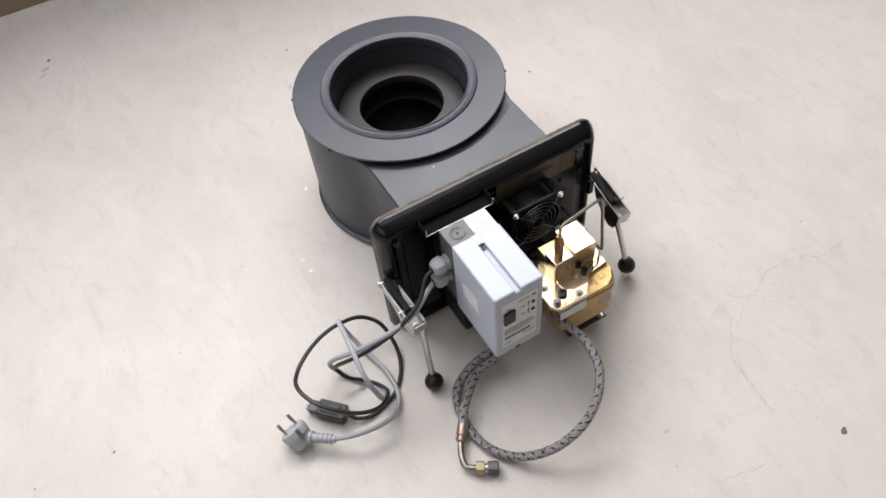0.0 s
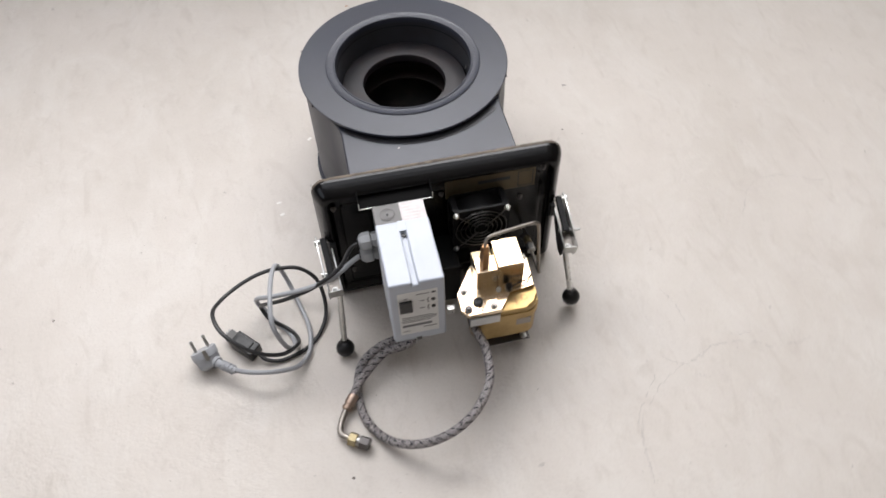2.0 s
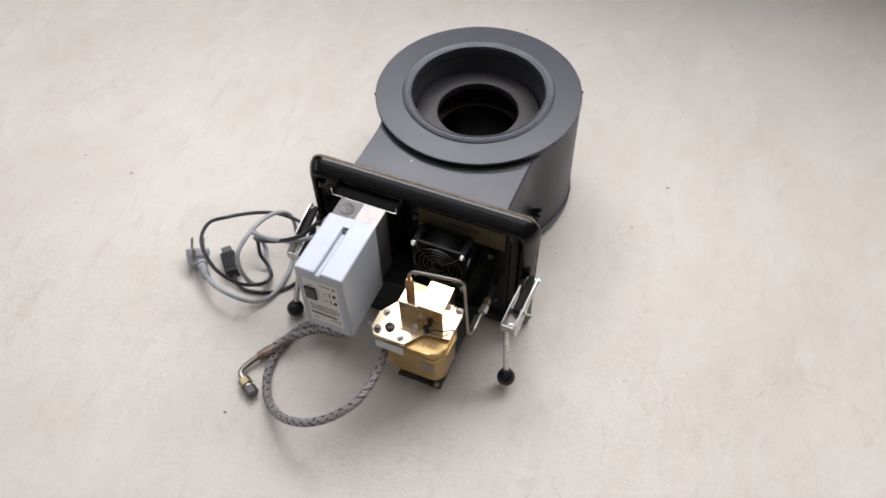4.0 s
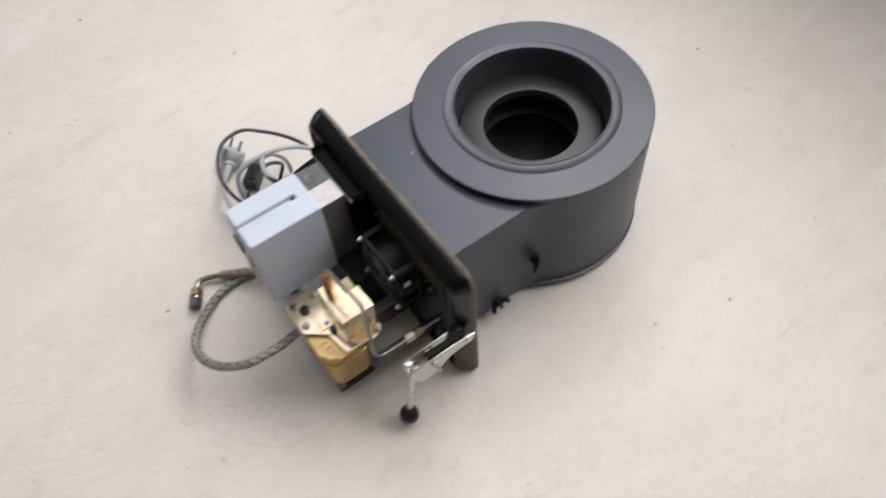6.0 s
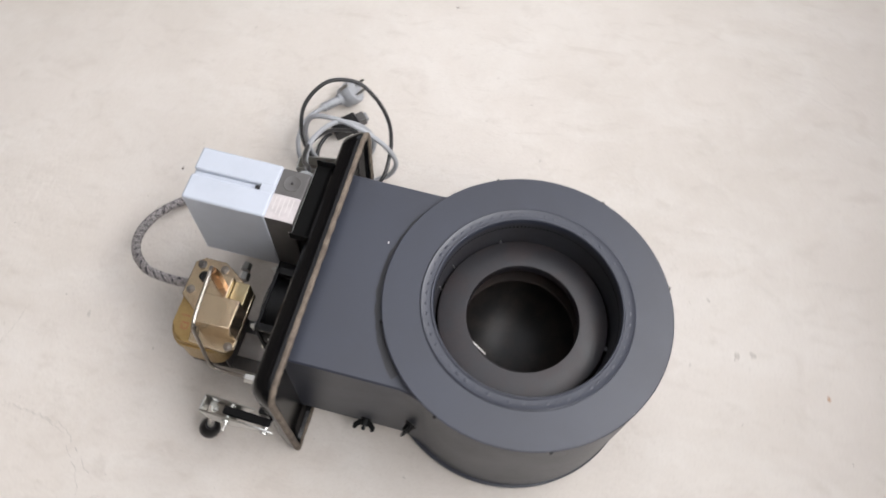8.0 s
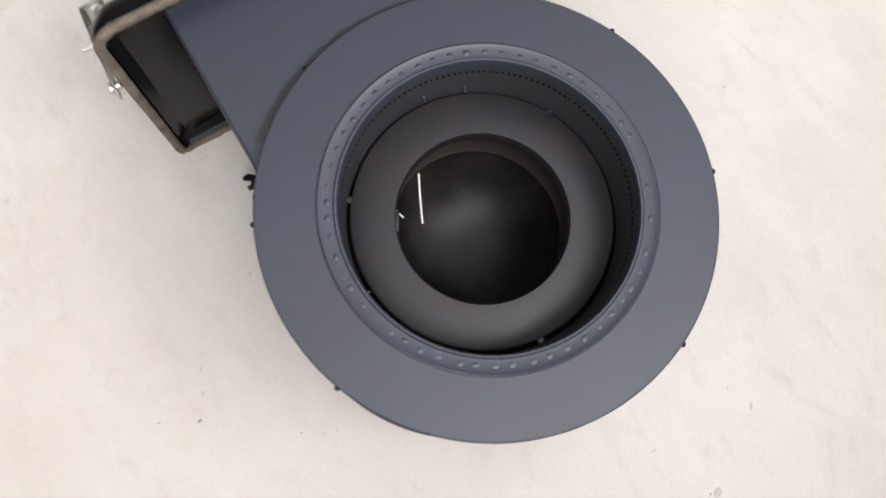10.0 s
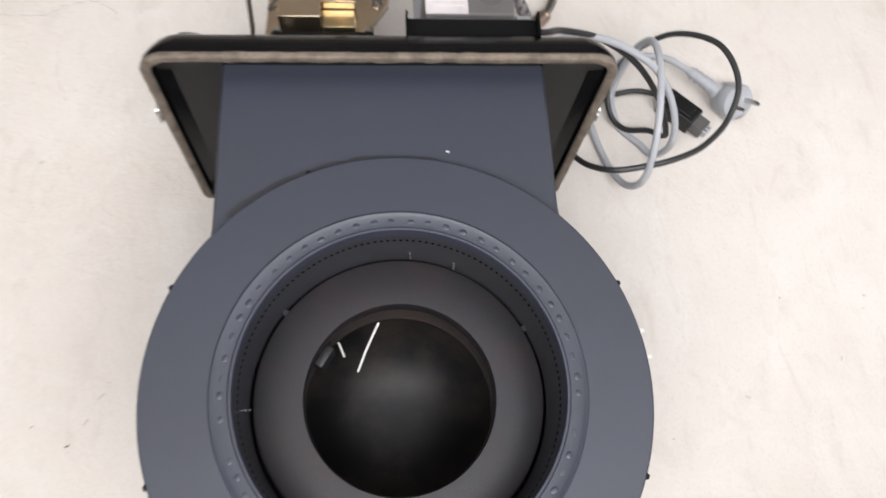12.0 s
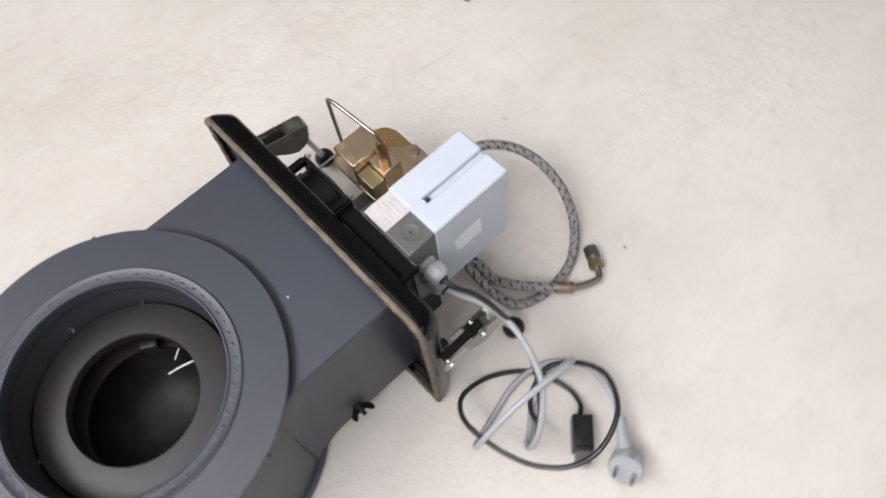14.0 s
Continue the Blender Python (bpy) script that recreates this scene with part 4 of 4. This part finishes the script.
# ---- leads and hose on the floor ----
def grey_lead():
    lead = thing("power_cable", "grey mains cable with moulded two pin plug, looped on the floor", "power cable")
    h = 0.0042
    start = [burner_point(p) for p in ((-0.134, -0.3425, 0.150), (-0.150, -0.350, 0.148))]
    path = start + loose([(-0.190, -0.3610, 0.1620), (-0.2342, -0.3640, 0.1500), (-0.2860, -0.3500, 0.1230), (-0.3150, -0.3240, 0.0830), (-0.3230, -0.3065, 0.0420), (-0.3130, -0.3090, 0.0110), (-0.3000, -0.3280, h), (-0.2775, -0.3553, h), (-0.2700, -0.3880, 0.0180), (-0.2780, -0.4065, 0.0480),
                          (-0.2870, -0.4081, 0.0870), (-0.2934, -0.3921, 0.1150), (-0.2910, -0.3495, 0.1245), (-0.2863, -0.3054, 0.1149), (-0.2821, -0.2682, 0.0869), (-0.2775, -0.2520, 0.0520), (-0.2682, -0.2643, 0.0215), (-0.2563, -0.3011, 0.0060), (-0.2441, -0.3529, 0.0065), (-0.2487, -0.3981, 0.0075),
                          (-0.2681, -0.4244, 0.0140), (-0.2984, -0.4360, 0.0300), (-0.3391, -0.4319, 0.0340), (-0.3725, -0.4165, 0.0260)])
    part("cable", tube(spline(path, 8), 0.0040, 10), M_CABLEGREY, lead)
    a, b = on_floor(-0.3725, -0.4165, 0.0260), on_floor(-0.4250, -0.3740, 0.0160)
    d = (b - a).normalized()
    relief = part("strain_relief", lathe([(0, -0.004), (0.0055, -0.004), (0.0062, 0.0), (0.0078, 0.036), (0.0095, 0.042), (0, 0.042)], 14), M_CABLEGREY, lead, "ribbed grey strain relief", rotate_to(a, d))
    for k in range(5):
        part("rib", lathe([(0.0060, 0.0), (0.0082, 0.0004), (0.0084, 0.0030), (0.0064, 0.0034)], 14), M_CABLEGREY, relief, m=Matrix.Translation((0, 0, 0.001 + 0.0072 * k)))
    # the plug lies on its side with the pins pointing up and away from the lead
    n = Vector((-0.30, 0.72, 0.62)).normalized()
    head = rotate_to(a + d * 0.058 + Vector((0, 0.001, 0.003)), n) @ Matrix.Scale(1.14, 4)
    plug = part("plug", lathe([(0, -0.018), (0.012, -0.0175), (0.0165, -0.013), (0.0175, -0.004), (0.0180, 0.0), (0.0192, 0.0005), (0.0192, 0.010), (0.0182, 0.012), (0, 0.012)], 28), M_CABLEGREY, lead, "grey round moulded plug", head)
    part("plug_neck", tube([a + d * 0.034, a + d * 0.058 + Vector((0, 0.002, 0.001))], 0.0105, 14), M_CABLEGREY, lead)
    for sx in (-1, 1):
        part("pin", lathe([(0.0024, 0.011), (0.0024, 0.029), (0.0018, 0.031), (0, 0.031)], 12), M_STEEL, plug, "bright contact pin", Matrix.Translation((0.0095 * sx, 0, 0)))
    for sy in (-1, 1):
        part("earth_clip", boxed((-0.003, 0.0172 * sy - 0.0006, -0.004), (0.003, 0.0172 * sy + 0.0022, 0.0125), 0.0004), M_STEEL, plug)


def black_lead():
    lead = thing("sensor_cable", "thin black cable with an inline connector coiled on the floor", "cable")
    h = 0.0036
    start = [burner_point(p) for p in ((-0.134, -0.3425, 0.182), (-0.150, -0.347, 0.176))]
    path = start + loose([(-0.176, -0.356, 0.178), (-0.222, -0.366, 0.152), (-0.268, -0.358, 0.120), (-0.300, -0.338, 0.084), (-0.316, -0.319, 0.050), (-0.316, -0.320, 0.036), (-0.305, -0.335, 0.024), (-0.2831, -0.346, 0.010), (-0.2673, -0.3665, 0.0125), (-0.2640, -0.396, 0.036),
                          (-0.2897, -0.4209, 0.0580), (-0.3295, -0.4240, 0.0890), (-0.3703, -0.3944, 0.1080), (-0.3869, -0.3492, 0.1006), (-0.3760, -0.3128, 0.0800), (-0.3459, -0.2841, 0.0716), (-0.3126, -0.2686, 0.0710), (-0.2800, -0.2619, 0.0680), (-0.2433, -0.2628, 0.0582),
                          (-0.2166, -0.2840, 0.0400), (-0.2110, -0.3249, 0.0120), (-0.2257, -0.3622, h), (-0.2535, -0.3898, h), (-0.2964, -0.4038, 0.0045), (-0.3220, -0.3990, 0.0090), (-0.3327, -0.3880, 0.0140)])
    part("cable", tube(spline(path, 8), 0.0034, 10), M_CABLEBLACK, lead)
    a, b = on_floor(-0.3360, -0.3860, 0.0130), on_floor(-0.3880, -0.3330, 0.0130)
    d = b - a
    q = Vector((0, 0, 1))
    x = q.cross(d.normalized())
    m = Matrix((x, q, d.normalized())).transposed().to_4x4()
    m.translation = a
    con = part("connector", boxed((-0.0135, -0.012, 0.0), (0.0135, 0.012, 0.047), 0.0022), M_PLASTIC, lead, "black inline plug connector", m)
    part("latch_bar", boxed((-0.0085, 0.009, 0.010), (0.0085, 0.0138, 0.040), 0.0012), M_PLASTIC, con)
    part("nose", boxed((-0.0095, -0.009, 0.046), (0.0095, 0.008, 0.062), 0.0014), M_BASE, con, "dark grey connector nose")
    for k in (-1, 0, 1):
        part("contact", boxed((0.0055 * k - 0.0012, -0.005, 0.061), (0.0055 * k + 0.0012, 0.004, 0.067), 0.0004), M_CABLEGREY, con)


def fuel_hose():
    hose = thing("fuel_hose", "steel braided flexible oil hose with a brass end fitting", "hose")
    h = 0.0082
    pts = [burner_point((0.030, -0.428, 0.042)), burner_point((0.0215, -0.446, 0.060))] + loose([(0.0230, -0.4700, 0.0975), (0.0277, -0.4963, 0.1006), (0.0266, -0.5250, 0.1010), (0.0200, -0.5550, 0.0975), (-0.0005, -0.5835, 0.0890), (-0.0270, -0.6019, 0.0763), (-0.0576, -0.6109, 0.0610), (-0.0946, -0.6094, 0.0423),
                  (-0.1300, -0.5946, 0.0245), (-0.1552, -0.5716, 0.0120), (-0.1729, -0.5420, h), (-0.1796, -0.5100, h), (-0.1775, -0.4700, h), (-0.1640, -0.4400, 0.0100), (-0.1365, -0.4259, 0.0250), (-0.1040, -0.4222, 0.0370), (-0.0831, -0.4240, 0.0400), (-0.0790, -0.4330, 0.0400), (-0.0950, -0.4370, 0.0370), (-0.1177, -0.4370, 0.0330),
                  (-0.1377, -0.4467, 0.0300), (-0.1560, -0.4620, 0.0270), (-0.1735, -0.4790, 0.0255), (-0.1900, -0.5001, 0.0165)])
    part("braid", tube(spline(pts, 10), 0.0071, 16, uv=True), M_BRAID, hose, "grey steel braid with dark tracer threads")
    a, b = on_floor(-0.188, -0.499, 0.0165), on_floor(-0.203, -0.517, 0.0125)
    d = b - a
    part("ferrule", lathe([(0.0082, -0.003), (0.0088, 0.0), (0.0088, 0.014), (0.0074, 0.0155), (0.0074, 0.018), (0.0084, 0.019), (0.0084, 0.023), (0.006, 0.025), (0, 0.025)], 20), M_FERRULE, hose, "crimped tarnished ferrule", rotate_to(a, d))
    el = [b, on_floor(-0.2105, -0.530, 0.0115), on_floor(-0.2165, -0.545, 0.0115), on_floor(-0.2165, -0.556, 0.0115), on_floor(-0.209, -0.563, 0.0115), on_floor(-0.197, -0.569, 0.0115)]
    part("elbow", tube(spline(el, 8), 0.0050, 14), M_PIPE, hose, "bent plated elbow tube")
    c, e = on_floor(-0.205, -0.5655, 0.0115), on_floor(-0.172, -0.5845, 0.0115)
    d = (e - c).normalized()
    m = rotate_to(c, d)
    part("union_nut", hexagon(0.0112, 0.0, 0.013, bevel=0.001), M_BRASS, hose, "dull brassy hexagonal union nut", m)
    part("thread", lathe([(0.0072, 0.013), (0.0072, 0.018), (0.0062, 0.0185)], 16), M_STEEL, hose, m=m)
    part("end_nut", hexagon(0.0108, 0.0180, 0.0345, bevel=0.0016), M_DARKSTEEL, hose, "dark hexagonal end nut", m)


grey_lead()
black_lead()
fuel_hose()

# ---- marks on the floor ----
M_MARK = material("dark_grit", (0.16, 0.14, 0.12), 0.8, 0, 0.4, 300)
M_CHIP = material("pale_paint_chip", (0.80, 0.78, 0.74), 0.6, 0, 0.2, 300)
M_RUSTY = material("rusty_speck", (0.45, 0.26, 0.14), 0.8, 0, 0.4, 300)
M_FAINT = material("faint_scuff", (0.50, 0.465, 0.425), 0.75, 0, 0.4, 200)
for k, (x, y, rx, ry, turn, mat) in enumerate((
        (0.3175, -0.8087, 0.007, 0.005, 0.6, M_MARK), (0.0829, -0.6669, 0.006, 0.003, 0.2, M_FAINT), (0.3631, 0.1271, 0.004, 0.002, 0.1, M_MARK), (-0.678, -0.2436, 0.003, 0.0018, 0.4, M_MARK),
        (-0.1014, 0.3675, 0.007, 0.005, 1.0, M_FAINT), (-0.095, 0.343, 0.006, 0.004, 0.3, M_FAINT), (-0.1773, 0.2912, 0.004, 0.002, 0.8, M_FAINT), (-0.1933, 0.0854, 0.006, 0.004, 0.9, M_CHIP), (-0.2664, -0.0954, 0.005, 0.0035, 0.2, M_CHIP),
        (-0.2699, -0.0663, 0.006, 0.0025, 0.1, M_CHIP), (-0.549, 0.7188, 0.012, 0.005, 0.5, M_FAINT), (-0.535, 0.745, 0.005, 0.004, 0.5, M_MARK), (-0.56, 0.70, 0.010, 0.003, 0.4, M_FAINT),
        (-0.060, 0.482, 0.004, 0.003, 0.4, M_RUSTY), (-0.208, -0.626, 0.003, 0.0025, 0.2, M_MARK), (0.559, -0.478, 0.003, 0.0025, 0.9, M_FAINT), (0.395, -0.317, 0.004, 0.002, 0.5, M_FAINT), (0.149, 0.358, 0.004, 0.003, 0.2, M_FAINT),
        (0.307, -0.019, 0.004, 0.0015, 1.1, M_FAINT), (0.322, 0.004, 0.003, 0.0012, 0.4, M_MARK), (0.296, -0.044, 0.005, 0.0012, 0.8, M_FAINT))):
    blot("floor_mark", x, y, rx, ry, turn, mat, "pale paint chip" if mat is M_CHIP else "small dark scuff", k)


def crack(points, width, seed):
    """A fine broken line in the floor's paint."""
    rng = random.Random(seed)
    pts = spline([on_floor(x, y, 0.0) for x, y in points], 9)
    bm = bmesh.new()
    prev = None
    for k, p in enumerate(pts):
        d = (pts[min(k + 1, len(pts) - 1)] - pts[max(k - 1, 0)]).normalized()
        side = Vector((-d.y, d.x, 0))
        p = p + side * rng.uniform(-0.0025, 0.0025)
        w = width * rng.uniform(0.2, 1.0)
        pair = (bm.verts.new((p.x + side.x * w, p.y + side.y * w, 0.0004)), bm.verts.new((p.x - side.x * w, p.y - side.y * w, 0.0004)))
        if prev and rng.random() > 0.14:
            bm.faces.new((prev[0], pair[0], pair[1], prev[1]))
        prev = pair
    part("crack", bm, M_CRACK, FLOOR_OB, "fine crack in the paint", smooth=False)


M_CRACK = material("crack_shadow", (0.47, 0.44, 0.405), 0.8, 0, 0.5, 150)
crack([(0.336, -0.530), (0.364, -0.550), (0.401, -0.543), (0.429, -0.529), (0.493, -0.533), (0.540, -0.554), (0.602, -0.548)], 0.0008, 0)
crack([(0.313, -0.559), (0.263, -0.620), (0.253, -0.661), (0.248, -0.709), (0.245, -0.732)], 0.0008, 1)
crack([(0.379, -0.572), (0.402, -0.583)], 0.0008, 2)
crack([(0.091, -0.767), (0.131, -0.777), (0.179, -0.787)], 0.0006, 3)
crack([(0.379, -0.396), (0.393, -0.431), (0.401, -0.472)], 0.0006, 4)
crack([(0.792, -0.232), (0.709, -0.203), (0.647, -0.212), (0.589, -0.289)], 0.0006, 5)
crack([(0.270, -0.612), (0.249, -0.677), (0.250, -0.732)], 0.0005, 6)
crack([(0.525, -0.521), (0.466, -0.514)], 0.0006, 7)
crack([(0.421, -0.533), (0.335, -0.565), (0.281, -0.609)], 0.0005, 8)

rng = random.Random(11)
for k in range(110):
    x, y = rng.uniform(-1.2, 1.0), rng.uniform(-1.1, 0.8)
    big = rng.random()
    q = 0.0007 + 0.0022 * big ** 5
    blot("floor_mark", x, y, q * rng.uniform(1, 2.2), q, rng.uniform(0, 3), M_MARK if rng.random() < 0.3 else M_FAINT, "small dark scuff", 100 + k)
